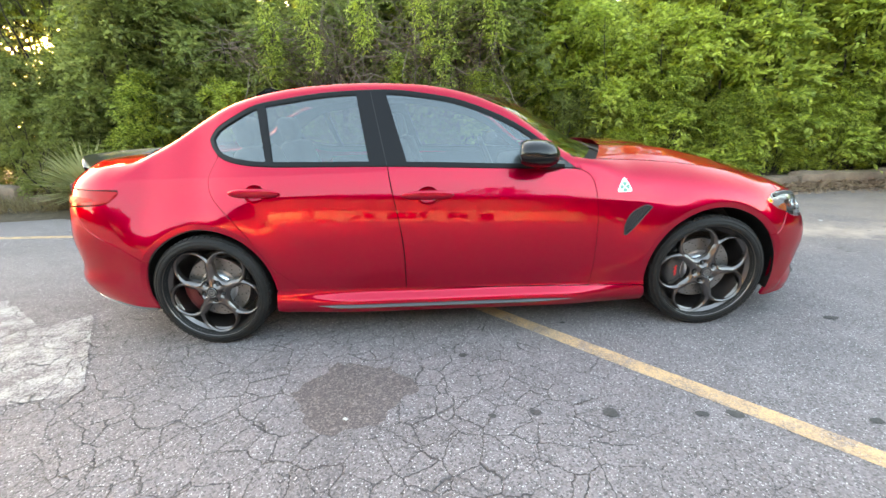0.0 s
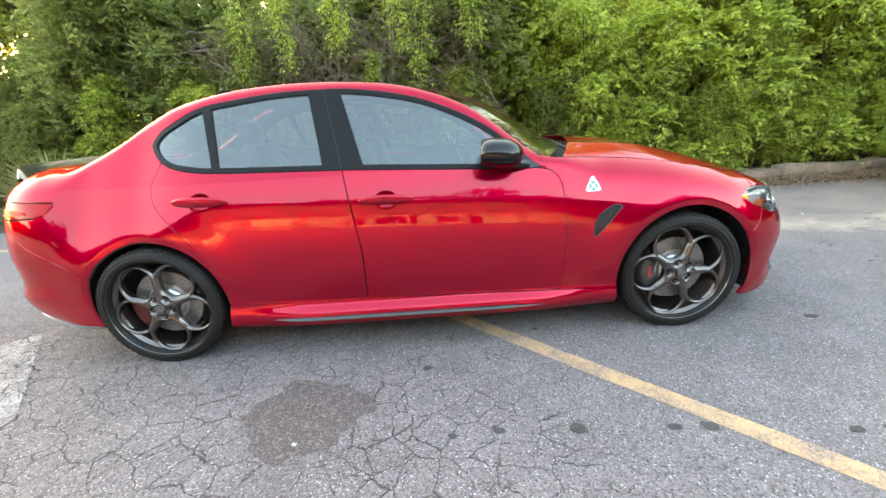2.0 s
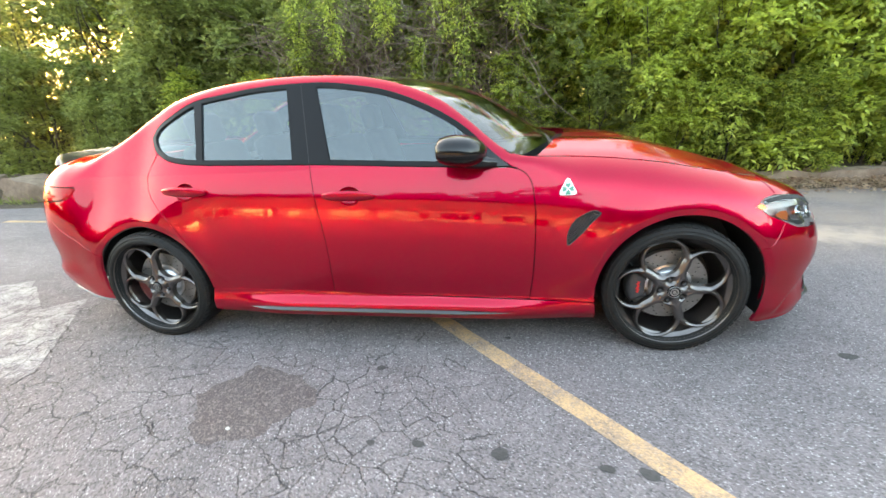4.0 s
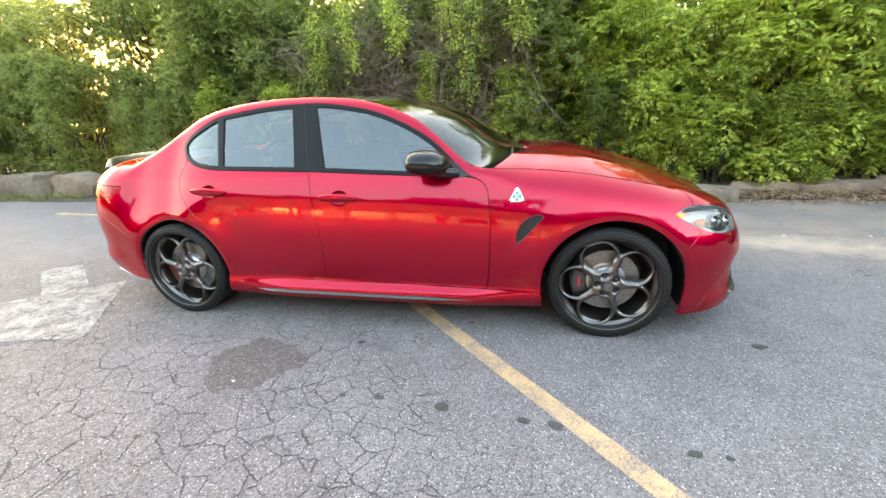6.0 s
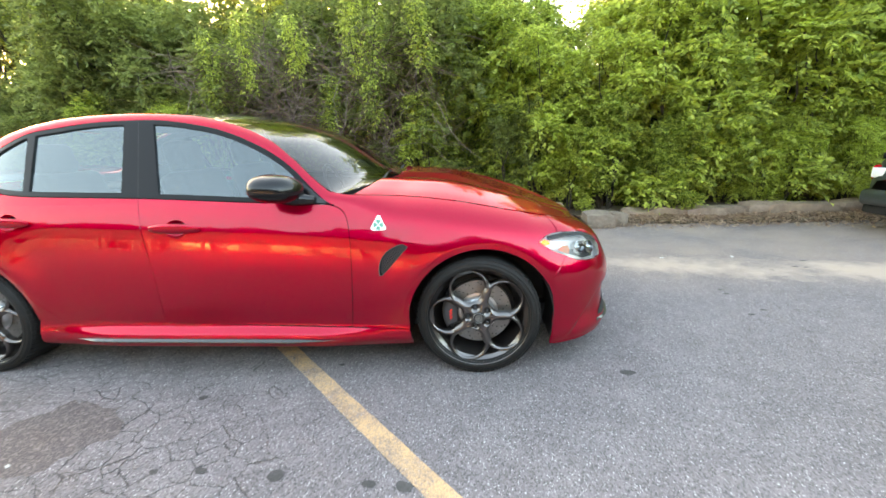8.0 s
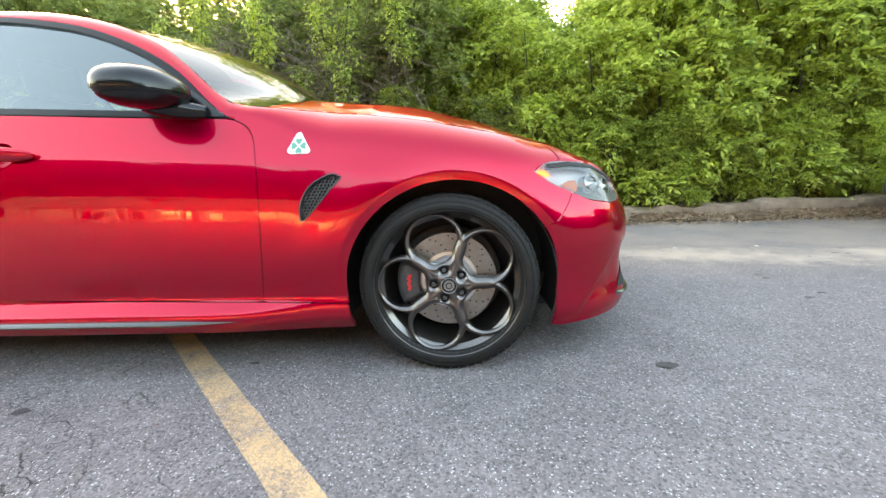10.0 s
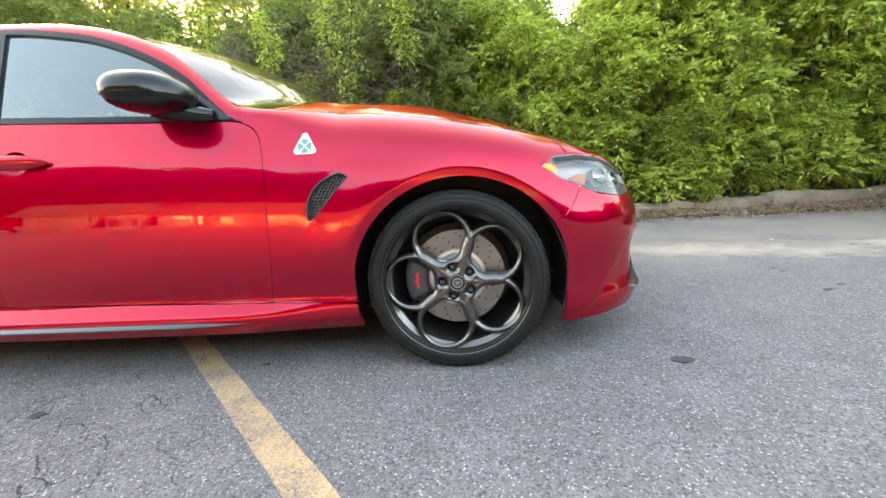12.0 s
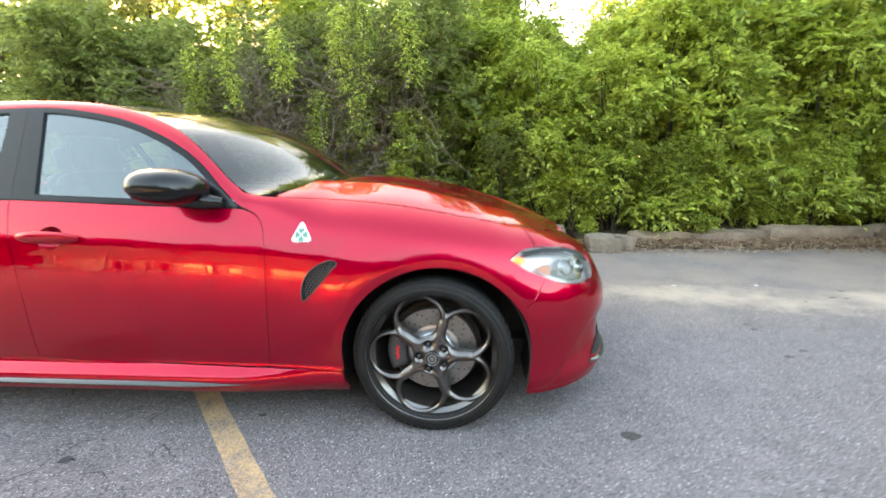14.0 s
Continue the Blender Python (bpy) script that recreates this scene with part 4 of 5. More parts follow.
# grille, lower intakes, splitter
rows = []
for s in np.linspace(2.17, S_MAX - .002, 30):
    p, n = np.array(side(s, .21)), np.array(side_normal(s, .3))
    n[2] = 0
    n /= np.linalg.norm(n)
    k = min(1, (s - 2.17) / .06)
    rows.append([tuple(p * (1, 1, 0) + n * d * k + (0, 0, z)) for d, z in ((-.02, .226), (.008, .217), (.013, .211), (.008, .205), (-.03, .195))])
for flip in (1, -1):
    sheet("front_splitter", [[(x, flip * y, z) for x, y, z in r] for r in rows], CARBON, car, "black carbon front splitter")
    intake = [(2.19, .238), (2.25, .234), (2.52, .25), (2.52, .33), (2.36, .31), (2.26, .29), (2.21, .262)]
    put("front_intake", panel_mesh("front_intake", intake, (), .003, .0, flip == -1, .02, .02), MATT_BLACK, car, "black lower air intake")
    tail = []
    for s in np.linspace(-1.76, -2.5, 28):
        zb = float(np.interp(s, [-2.5, -2.35, -2.15, -1.95, -1.76], [.298, .288, .264, .238, .224]))
        p, n = np.array(side(s, zb)), np.array(side_normal(s, .40))
        n[2] = 0
        n /= np.linalg.norm(n)
        tail.append([tuple((p * (1, 1, 0) + n * d + (0, 0, zb + h)) * (1, flip, 1)) for d, h in ((-.03, .010), (.003, .007), (.008, .003), (.005, -.005), (-.05, -.012))])
    sheet("rear_diffuser_edge", tail, CARBON, car, "glossy carbon rear diffuser edge")
me = panel_mesh("grille", [(2.62, .34), (S_MAX - .003, .30), (S_MAX - .003, .68), (2.66, .66)], (), .006, .0)
put("grille", me, MATT_BLACK, car, "black shield-shaped grille")
put("grille", panel_mesh("grille", [(2.62, .34), (S_MAX - .003, .30), (S_MAX - .003, .68), (2.66, .66)], (), .006, .0, True), MATT_BLACK, car, "black shield-shaped grille")

# underside and wheel housings
part("underbody", box(-2.1, 2.0, -.62, .62, .15, .30, .02), MATT_BLACK, car, "black underbody")
part("floor_pan", box(-1.0, 1.02, -.86, .86, .19, .30, .02), MATT_BLACK, car, "black floor pan")
part("front_bulkhead", box(.95, 1.02, -.70, .70, .25, .86, .02), MATT_BLACK, car)
part("boot_well", box(-2.25, -1.80, -.70, .70, .28, .95, .03), MATT_BLACK, car)
for x, c in ((1.415, FR), (-1.409, RR)):
    for flip in (1, -1):
        bm = lathe([(.386, -.875), (.395, -.85), (.395, -.55), (.02, -.55)], 40, "y", False, math.radians(216))
        bm.transform(Matrix.Translation((x, 0, .327)) @ Matrix.Rotation(radians(18), 4, "Y"))
        if flip == -1:
            bm.transform(Matrix.Diagonal((1, -1, 1, 1)))
        part("wheel_housing", bm, MATT_BLACK, car, "black wheel-arch liner")

# ---- wheels ----
def spoke_mesh():
    """Five rings held by five arms, with a rounded section, from a distance field over the wheel's face."""
    R, nr, na = .2462, 120, 440
    grow = 1.115
    ang = np.linspace(0, 2 * math.pi, na, endpoint=False)
    rad = np.linspace(.0, R, nr)
    a, r = np.meshgrid(ang, rad, indexing="ij")
    x, z = r * np.cos(a), r * np.sin(a)

    def field(x, z):
        d = np.full(x.shape, 9.0)
        def blend(a, b, k):
            h = np.clip(.5 + .5 * (b - a) / k, 0, 1)
            return b + (a - b) * h - k * h * (1 - h)
        for k in range(5):
            t = radians(36 + 72 * k)
            q = np.hypot(x - .146 * math.cos(t), z - .146 * math.sin(t))
            w = .0072 + .0080 * step(.215, .11, np.hypot(x, z))
            d = blend(d, np.abs(q - .0885) - w, .006)
        for k in range(5):
            t = radians(72 * k)
            u, v = x * math.cos(t) + z * math.sin(t), -x * math.sin(t) + z * math.cos(t)
            arm = np.hypot(np.maximum(0, np.abs(u - .075) - .055), v) - .0155
            d = blend(d, arm, .012)
        d = blend(d, np.hypot(x, z) - .062, .012)
        for k in range(5):
            t = radians(36 + 72 * k)
            d = np.maximum(d, .0105 - np.hypot(x - .0505 * math.cos(t), z - .0505 * math.sin(t)))
        return d
    d = field(x, z)
    idx = np.arange(na * nr).reshape(na, nr)
    e = 1e-4
    # draw the border onto the field's edge
    for _ in range(3):
        gx, gz = (field(x + e, z) - field(x - e, z)) / (2 * e), (field(x, z + e) - field(x, z - e)) / (2 * e)
        near = np.abs(d) < .0045
        g2 = np.maximum(gx ** 2 + gz ** 2, .2)
        x, z = np.where(near & (d > 0), x - gx * d / g2, x), np.where(near & (d > 0), z - gz * d / g2, z)
        d = field(x, z)
    rr = np.hypot(x, z)
    dish = .006 - .004 * np.clip((rr - .05) / .19, 0, 1) ** 1.3
    hh = np.clip(-d / .019, 0, 1)
    y = -(dish + .004 + .019 * hh ** .85 - .004 * hh ** 4) - .004 * step(.05, .03, rr)
    solid = d <= .0004
    verts = np.stack([x * grow, y, z * grow], -1).reshape(-1, 3)
    faces = []
    sol = solid
    for i in range(na):
        j = (i + 1) % na
        for k in range(nr - 1):
            if sol[i, k] and sol[j, k] and sol[j, k + 1] and sol[i, k + 1]:
                if k == 0:
                    faces.append((idx[0, 0], idx[i, 1], idx[j, 1]))
                else:
                    faces.append((idx[i, k], idx[i, k + 1], idx[j, k + 1], idx[j, k]))
    bm = bmesh.new()
    used = sorted({q for f in faces for q in f})
    vm = {q: bm.verts.new(verts[q]) for q in used}
    for f in faces:
        try:
            bm.faces.new([vm[q] for q in f])
        except ValueError:
            pass
    bmesh.ops.remove_doubles(bm, verts=bm.verts, dist=1e-5)
    rim = [e for e in bm.edges if len(e.link_faces) == 1]
    out = bmesh.ops.extrude_edge_only(bm, edges=rim)
    for v in out["geom"]:
        if isinstance(v, bmesh.types.BMVert):
            v.co.y += .030
    return bm


def tyre_profile(w):
    """Section of a low-profile tyre of the given half width."""
    return [(.262, -w * .86), (.272, -w * .955), (.2765, -w * .985), (.2785, -w * .985), (.2795, -w * 1.005), (.290, -w * 1.006), (.291, -w * .99), (.302, -w * .972), (.303, -w * .985), (.306, -w * .98), (.3075, -w * .955), (.318, -w * .90), (.3245, -w * .80), (.327, -w * .6), (.3275, -.02), (.3275, .02), (.327, w * .6), (.3245, w * .80), (.318, w * .9), (.29, w), (.264, w * .97), (.255, w * .86)]


def build_wheel(width, red_caliper):
    w = width / 2
    wheel = thing("wheel", "gunmetal five-ring alloy wheel with low-profile tyre", "wheel")
    bm = lathe(tyre_profile(w), 128)
    part("tyre", bm, RUBBER, wheel, "black low-profile tyre", sharp=60)
    # tread blocks over the shoulder
    verts, faces = [], []
    for k in range(64):
        a0 = 2 * math.pi * k / 64
        for sgn in (-1, 1):
            k0 = len(verts)
            for rr, yy in ((.3272, w * .62), (.3262, w * .80), (.3195, w * .915)):
                for da in (.004, .078):
                    lift = .0022
                    verts.append(((rr + lift) * math.cos(a0 + da), sgn * yy, (rr + lift) * math.sin(a0 + da)))
                for da in (.004, .078):
                    verts.append(((rr - .002) * math.cos(a0 + da), sgn * yy, (rr - .002) * math.sin(a0 + da)))
            for l in range(2):
                b = k0 + l * 4
                faces += [(b, b + 1, b + 5, b + 4), (b, b + 4, b + 6, b + 2), (b + 1, b + 3, b + 7, b + 5)]
            faces += [(k0, k0 + 2, k0 + 3, k0 + 1), (k0 + 8, k0 + 9, k0 + 11, k0 + 10)]
    put("tread", mesh_of("tread", verts, faces), RUBBER, wheel, "shoulder tread blocks")["kind"] = "stuff"
    # rim: flange, well
    prof = [(.262, -w * .86), (.2705, -w * .93), (.2735, -w * .95), (.2715, -w * .968), (.2695, -w * .955), (.2685, -w * .78), (.2650, -w * .70), (.2430, -w * .62), (.2385, -w * .56), (.2365, -w * .10), (.210, w * .10), (.205, w * .3), (.222, w * .8), (.235, w * .9), (.235, w * .92)]
    bm = lathe(prof, 96, "y", False)
    part("rim", bm, GUNMETAL, wheel, "dark alloy rim", sharp=60)
    bm = spoke_mesh()
    bm.transform(Matrix.Translation((0, -w * .80 + .020, 0)))
    part("spokes", bm, GUNMETAL, wheel, "five-ring gunmetal spokes", sharp=50)
    yc = -w * .80 + .006
    bm = lathe([(.0, yc - .0235), (.020, yc - .0235), (.023, yc - .0225), (.0285, yc - .023), (.0305, yc - .020), (.0305, yc + .004)], 36, "y", False)
    part("hub_cap", bm, TRIM, wheel, "dark hub cap with round emblem")
    bm = lathe([(.0, yc - .0242), (.0195, yc - .0242), (.0200, yc - .0232)], 28, "y", False)
    part("emblem", bm, STEEL, wheel, "plain silver round emblem")
    bm = lathe([(.0262, yc - .0236), (.0276, yc - .0246), (.0290, yc - .0232)], 36, "y", False)
    part("emblem_ring", bm, STEEL, wheel, "thin silver emblem ring")
    bm = lathe([(.0085, yc - .0240), (.0088, yc - .0249), (.0122, yc - .0249), (.0125, yc - .0240)], 20, "y", False)
    part("emblem_dot", bm, TRIM, wheel, "dark emblem centre")
    for k in range(5):
        a = radians(36 + 72 * k)
        c = (.056 * math.cos(a), -w * .80 + .008, .056 * math.sin(a))
        bm = lathe([(.0, .004), (.0115, .004), (.012, -.002), (.0125, .004)], 20, "y", False)
        bm.transform(Matrix.Translation(c))
        part("bolt_recess", bm, MATT_BLACK, wheel, "dark bolt recess")
        bm = lathe([(.0, -.006), (.0075, -.006), (.009, -.004), (.009, .002)], 6, "y", False)
        bm.transform(Matrix.Translation(c))
        part("wheel_bolt", bm, CALIPER, wheel, "dark wheel bolt")
    # brake: disc with drillings, bell, caliper
    yd = -w * .80 + .075
    bm = lathe([(.105, yd), (.178, yd), (.18, yd + .003), (.18, yd + .028), (.105, yd + .028)], 72)
    disc = part("brake_disc", bm, STEEL, wheel, "drilled steel brake disc")
    bm = lathe([(.0, yd - .030), (.075, yd - .028), (.088, yd - .018), (.094, yd - .004), (.107, yd - .002)], 48, "y", False)
    part("disc_bell", bm, BRIGHT, wheel, "bright disc bell")
    verts, faces = [], []
    for k in range(60):
        a, r = 2 * math.pi * k / 60, (.116, .136, .156, .168)[k % 4]
        k0 = len(verts)
        verts += [(r * math.cos(a) + .0036 * math.cos(b), yd - .0006, r * math.sin(a) + .0036 * math.sin(b)) for b in np.linspace(0, 2 * math.pi, 9)[:-1]]
        faces.append(tuple(range(k0, k0 + 8)))
    put("drilling_pattern", mesh_of("drilling_pattern", verts, faces), MATT_BLACK, wheel, "dark drilled holes")["kind"] = "stuff"
    # caliper, astride the disc on the side towards the tail
    rows = []
    for a in np.linspace(radians(152), radians(208), 15):
        end = min(1, (a - radians(150)) / .12, (radians(210) - a) / .12)
        rows.append([(r * math.cos(a), y, r * math.sin(a)) for r, y in ((.112, yd - .012), (.118, yd - .030 * end), (.150, yd - .036 * end), (.182, yd - .030 * end), (.196, yd - .015), (.196, yd + .05))])
    sheet("brake_caliper", rows, CALIPER_RED if red_caliper else CALIPER, wheel, "red brake caliper" if red_caliper else "dark six-piston brake caliper", thick=.004)
    if not red_caliper:
        bm = bmesh.new()
        vs = []
        for t in np.linspace(-1, 1, 9):
            a = radians(180) + t * .20
            for dr in (-.006, .006):
                r = .150 + dr + .004 * math.sin(t * 9)
                vs.append(bm.verts.new((r * math.cos(a), yd - .0385, r * math.sin(a))))
        for k in range(8):
            bm.faces.new((vs[2 * k], vs[2 * k + 1], vs[2 * k + 3], vs[2 * k + 2]))
        part("caliper_stripe", bm, mat("red_script_stripe", (.75, .03, .03), .35), wheel, "red stripe of lettering")
    bm = lathe([(.0, yd + .03), (.09, yd + .03), (.20, yd + .05), (.2, yd + .055), (.0, yd + .055)], 40, "y", False)
    part("dust_shield", bm, MATT_BLACK, wheel, "black dust shield")
    return wheel


def untag(ob):
    for k in list(ob.keys()):
        if k in ("category", "group"):
            del ob[k]
    return ob


wf = build_wheel(.245, False)
wr = build_wheel(.285, True)
wf.parent = wr.parent = car
untag(wf), untag(wr)
wf.matrix_basis = pose(1.41, -.785, .327)
wr.matrix_basis = pose(-1.41, -.800, .327, 0, -18, 0)
copy_thing(wf, pose(1.41, .785, .327, 0, 0, 180))
copy_thing(wr, pose(-1.41, .800, .327, 0, 0, 180))

# ---- inside the car ----
def seat_mesh(x, y):
    """A bucket seat: cushion, back and headrest as three rounded parts."""
    out = [("seat_cushion", box(x - .26, x + .27, y - .25, y + .25, .40, .56, .06, 3))]
    bm = box(-.07, .09, -.25, .25, 0, .62, .06, 3)
    for v in bm.verts:
        v.co.y *= 1 - .25 * max(0, v.co.z - .35)
    bm.transform(Matrix.Translation((x - .22, y, .50)) @ Matrix.Rotation(radians(-17), 4, "Y"))
    out.append(("seat_back", bm))
    bm = box(-.05, .06, -.13, .13, 0, .19, .045, 3)
    bm.transform(Matrix.Translation((x - .40, y, 1.09)) @ Matrix.Rotation(radians(-12), 4, "Y"))
    out.append(("headrest", bm))
    return out


for x, y in ((.0, -.36), (.0, .36), (-.88, -.36), (-.88, .36)):
    for name, bm in seat_mesh(x, y):
        part(name, bm, DARK_CLOTH, car, "dark upholstered " + name.replace("_", " "))
bm = box(.42, .98, -.74, .74, .60, .95, .06, 3)
for v in bm.verts:
    if v.co.x < .7:
        v.co.z -= .03
part("dashboard", bm, DARK_CLOTH, car, "dark soft dashboard")
bm = lathe([(.175 + .014 * math.cos(a), .014 * math.sin(a)) for a in np.linspace(0, 2 * math.pi, 9)[:-1]], 40)
bm.transform(Matrix.Translation((.30, .37, .90)) @ Matrix.Rotation(radians(-22), 4, "Y") @ Matrix.Rotation(radians(90), 4, "Z"))
part("steering_wheel", bm, mat("dark_leather", (.03, .03, .032), .35), car, "dark leather steering wheel")
part("centre_console", box(-.35, .55, -.12, .12, .40, .62, .03), DARK_CLOTH, car, "dark centre console")
part("parcel_shelf", box(-1.75, -1.25, -.62, .62, .93, .96, .01), DARK_CLOTH, car, "dark parcel shelf")
for y in (-1, 1):
    part("door_lining", box(-1.1, .7, *sorted((y * .80, y * .84)), .35, .93, .015), DARK_CLOTH, car, "dark door lining")


# ---- ground ----
def flat_mesh(name, poly, z):
    bm = bmesh.new()
    vs = [bm.verts.new((x, y, z)) for x, y in poly]
    f = bm.faces.new(vs)
    bmesh.ops.triangulate(bm, faces=[f])
    bm.normal_update()
    if sum(q.normal.z for q in bm.faces) < 0:
        bmesh.ops.reverse_faces(bm, faces=bm.faces)
    me = bpy.data.meshes.new(name)
    bm.to_mesh(me)
    bm.free()
    return me


def ragged(poly, amount, gap=0.03, seed=0):
    """A polygon with a worn, uneven edge."""
    out = []
    for i, (x, y) in enumerate(resample(poly, gap)):
        n = noise.noise_vector(Vector((x * 9 + seed, y * 9, seed)))
        m = noise.noise_vector(Vector((x * 40 + seed, y * 40, seed)))
        out.append((x + amount * (n.x + .5 * m.x), y + amount * (n.y + .5 * m.y)))
    return out


gx = np.concatenate([[-400, -150, -60, -30], np.arange(-16, 16.01, .5), [30, 60, 150, 400]])
gy = np.concatenate([[-400, -150, -60, -30], np.arange(-14, 2.51, .5), [2.95]])
verts = [(x, y, 0.0) for x in gx for y in gy]
c = len(gy)
ground = put("ground", mesh_of("ground", verts, [(i * c + j, (i + 1) * c + j, (i + 1) * c + j + 1, i * c + j + 1) for i in range(len(gx) - 1) for j in range(c - 1)]), ASPHALT)
tagged(ground, "grey crazed asphalt of a car park with pale stains", "ground", kind="structure")

# bank behind the kerb, rising a little and reaching the horizon
bx = np.concatenate([[-400, -120, -50], np.arange(-20, 20.01, .4), [50, 120, 400]])
by = np.concatenate([[2.80, 2.9, 3.0, 3.1, 3.25], np.arange(3.6, 8.1, .45), [12, 30, 100, 400]])
verts = []
for x in bx:
    for y in by:
        far = min(1, max(0, (y - 2.80) / 1.2))
        h = -.02 + .26 * far * (1 if y < 30 else .9) + .10 * noise.noise(Vector((x * .7, y * .7, 1))) * far + .04 * noise.noise(Vector((x * 3, y * 3, 4)))
        verts.append((x, y + (.06 * noise.noise(Vector((x * 1.3, 0, 2))) if y < 3.2 else 0), max(h, -.02) if y > 2.85 else -.015))
c = len(by)
bank = put("ground_bank", mesh_of("ground_bank", verts, [(i * c + j, (i + 1) * c + j, (i + 1) * c + j + 1, i * c + j + 1) for i in range(len(bx) - 1) for j in range(c - 1)], True), SOIL)
tagged(bank, "brown soil bank under the hedge", "ground", kind="structure")


def marking(name, poly, material, label, z=.0022, rag=.012, seed=0):
    return tagged(put(name, flat_mesh(name, ragged(poly, rag, seed=seed), z), material), label, "road marking" if "line" in name or "marking" in name else "patch", kind="structure")


def strip(a, b, w):
    a, b = np.array(a, float), np.array(b, float)
    d = (b - a) / np.linalg.norm(b - a)
    n = np.array([-d[1], d[0]]) * w / 2
    return [tuple(a + n), tuple(a - n), tuple(b - n), tuple(b + n)]


marking("marking_yellow_line", strip((-.35, -.06), (3.05, -3.52), .098), YELLOW, "worn yellow parking line painted on the asphalt", rag=.003)
marking("marking_far_line", strip((-6.9, 1.95), (-3.2, 1.70), .10), YELLOW, "worn pale yellow line beyond the car's tail", rag=.005, seed=3)
marking("marking_white_block", [(-3.80, -.34), (-3.50, -.16), (-2.76, -.66), (-2.95, -.90)], WHITE, "cracked white painted block on the asphalt", rag=.014, seed=5)
marking("marking_white_arm", [(-2.56, -.48), (-1.86, -1.38), (-2.30, -1.46), (-2.9, -1.62), (-3.5, -1.2), (-2.93, -.80)], WHITE, "cracked white painted arm on the asphalt", rag=.016, z=.0034, seed=6)
marking("asphalt_repair", [(-.85, -1.42), (-.74, -1.28), (-.58, -1.17), (-.44, -1.22), (-.27, -1.31), (-.24, -1.42), (-.31, -1.55), (-.42, -1.66), (-.56, -1.71), (-.70, -1.62)], PATCH, "dark rough repair patch in the asphalt", rag=.06, z=.0015, seed=8)
for i, (x, y, r) in enumerate([(.293, -1.606, .02), (.603, -1.622, .034), (.974, -1.646, .022), (1.112, -1.662, .034), (2.21, -.886, .03), (.10, -1.62, .018), (1.62, -1.72, .02), (1.75, -1.73, .018), (.62, -.83, .012), (.0, -1.15, .022)]):
    marking("oil_spot", [(x + r * (1.0 if i % 2 else 1.3) * math.cos(a), y + r * .8 * math.sin(a)) for a in np.linspace(0, 2 * math.pi, 13)[:-1]], SPOT, "small dark oil spot on the asphalt", .0034, .014, i)
rng = np.random.RandomState(4)
for i, (x, y) in enumerate([(3.346, 1.234), (4.05, 1.25), (-.527, -1.61)]):
    bm = box(-.03, .03, -.02, .02, 0, .008, .003)
    bm.transform(Matrix.Translation((x, y, .003)) @ Matrix.Rotation(i * 1.3, 4, "Z") @ Matrix.Diagonal((.6 if i != 2 else .35,) * 3 + (1,)))
    ob = part("paper_scrap", bm, PALE, None)
    tagged(ob, "small pale scrap lying on the asphalt", "litter", "scraps")

# ---- kerb, stones and litter along the bank ----
def rough_block(sx, sy, sz, seed, cuts=3, amount=.05):
    bm = bmesh.new()
    bmesh.ops.create_cube(bm, size=1)
    bmesh.ops.subdivide_edges(bm, edges=bm.edges[:], cuts=cuts, use_grid_fill=True)
    for v in bm.verts:
        r = v.co.normalized() * .5
        v.co = v.co.lerp(r * 1.25, .22)
        n = noise.noise_vector(Vector((v.co.x * sx * 3 + seed * 7.1, v.co.y * sy * 3, v.co.z * sz * 3)))
        v.co = Vector((v.co.x * sx, v.co.y * sy, v.co.z * sz)) + n * amount
    return bm


rng = np.random.RandomState(11)
x = 3.62
i = 0
while x < 10:
    L = rng.uniform(.7, 1.25)
    tall = rng.uniform(.19, .25) if i != 3 else .30
    bm = rough_block(L, .26, tall, i, 6, .085)
    if i == 3:
        for v in bm.verts:
            v.co.z *= 1 - .45 * abs(v.co.x / L * 2)
    bm.transform(Matrix.Translation((x + L / 2, 3.22 + rng.uniform(-.04, .04), tall / 2 - .02)) @ Matrix.Rotation(rng.uniform(-.04, .04), 4, "Z"))
    tagged(part("kerb_block", bm, CONCRETE, None, sharp=40), "weathered concrete kerb block below the hedge", "kerb", "kerb blocks")
    x += L + .03
    i += 1
for (x, y, sx, sy, sz, lab, mt) in [(3.20, 2.84, .40, .36, .20, "broken grey stone stub at the end of the kerb", STONE), (3.47, 2.86, .24, .2, .20, "broken grey stone stub at the end of the kerb", STONE),
                                    (-9.7, 3.5, 1.3, .7, .52, "large brown boulder at the bank's edge", STONE), (-8.2, 3.45, 1.0, .6, .50, "pale sandstone boulder at the bank's edge", CONCRETE),
                                    (-7.55, 3.9, .55, .4, .45, "pale rounded stone in dry grass", CONCRETE), (-11.3, 3.4, 1.2, .6, .45, "large brown boulder at the bank's edge", STONE), (-6.7, 3.75, .5, .3, .26, "pale rounded stone in dry grass", CONCRETE), (-5.3, 3.5, .7, .4, .35, "large brown boulder at the bank's edge", STONE)]:
    bm = rough_block(sx, sy, sz, x, 5, .10 * sz / .5)
    if "sandstone" in lab:
        for v in bm.verts:
            v.co.z *= 1.15 - .75 * abs(v.co.x / sx + .15)
    bm.transform(Matrix.Translation((x, y, sz * .42)))
    tagged(part("boulder", bm, mt, None, sharp=60), lab, "rock", "boulders")
x = 1.0
while x > -4.6:
    L = rng.uniform(.6, 1.1)
    bm = rough_block(L, .3, .3, x, 3, .05)
    bm.transform(Matrix.Translation((x - L / 2 + 1.8, 3.2, .12)))
    tagged(part("kerb_block", bm, CONCRETE, None, sharp=40), "weathered concrete kerb block below the hedge", "kerb", "kerb blocks")
    x -= L + .05


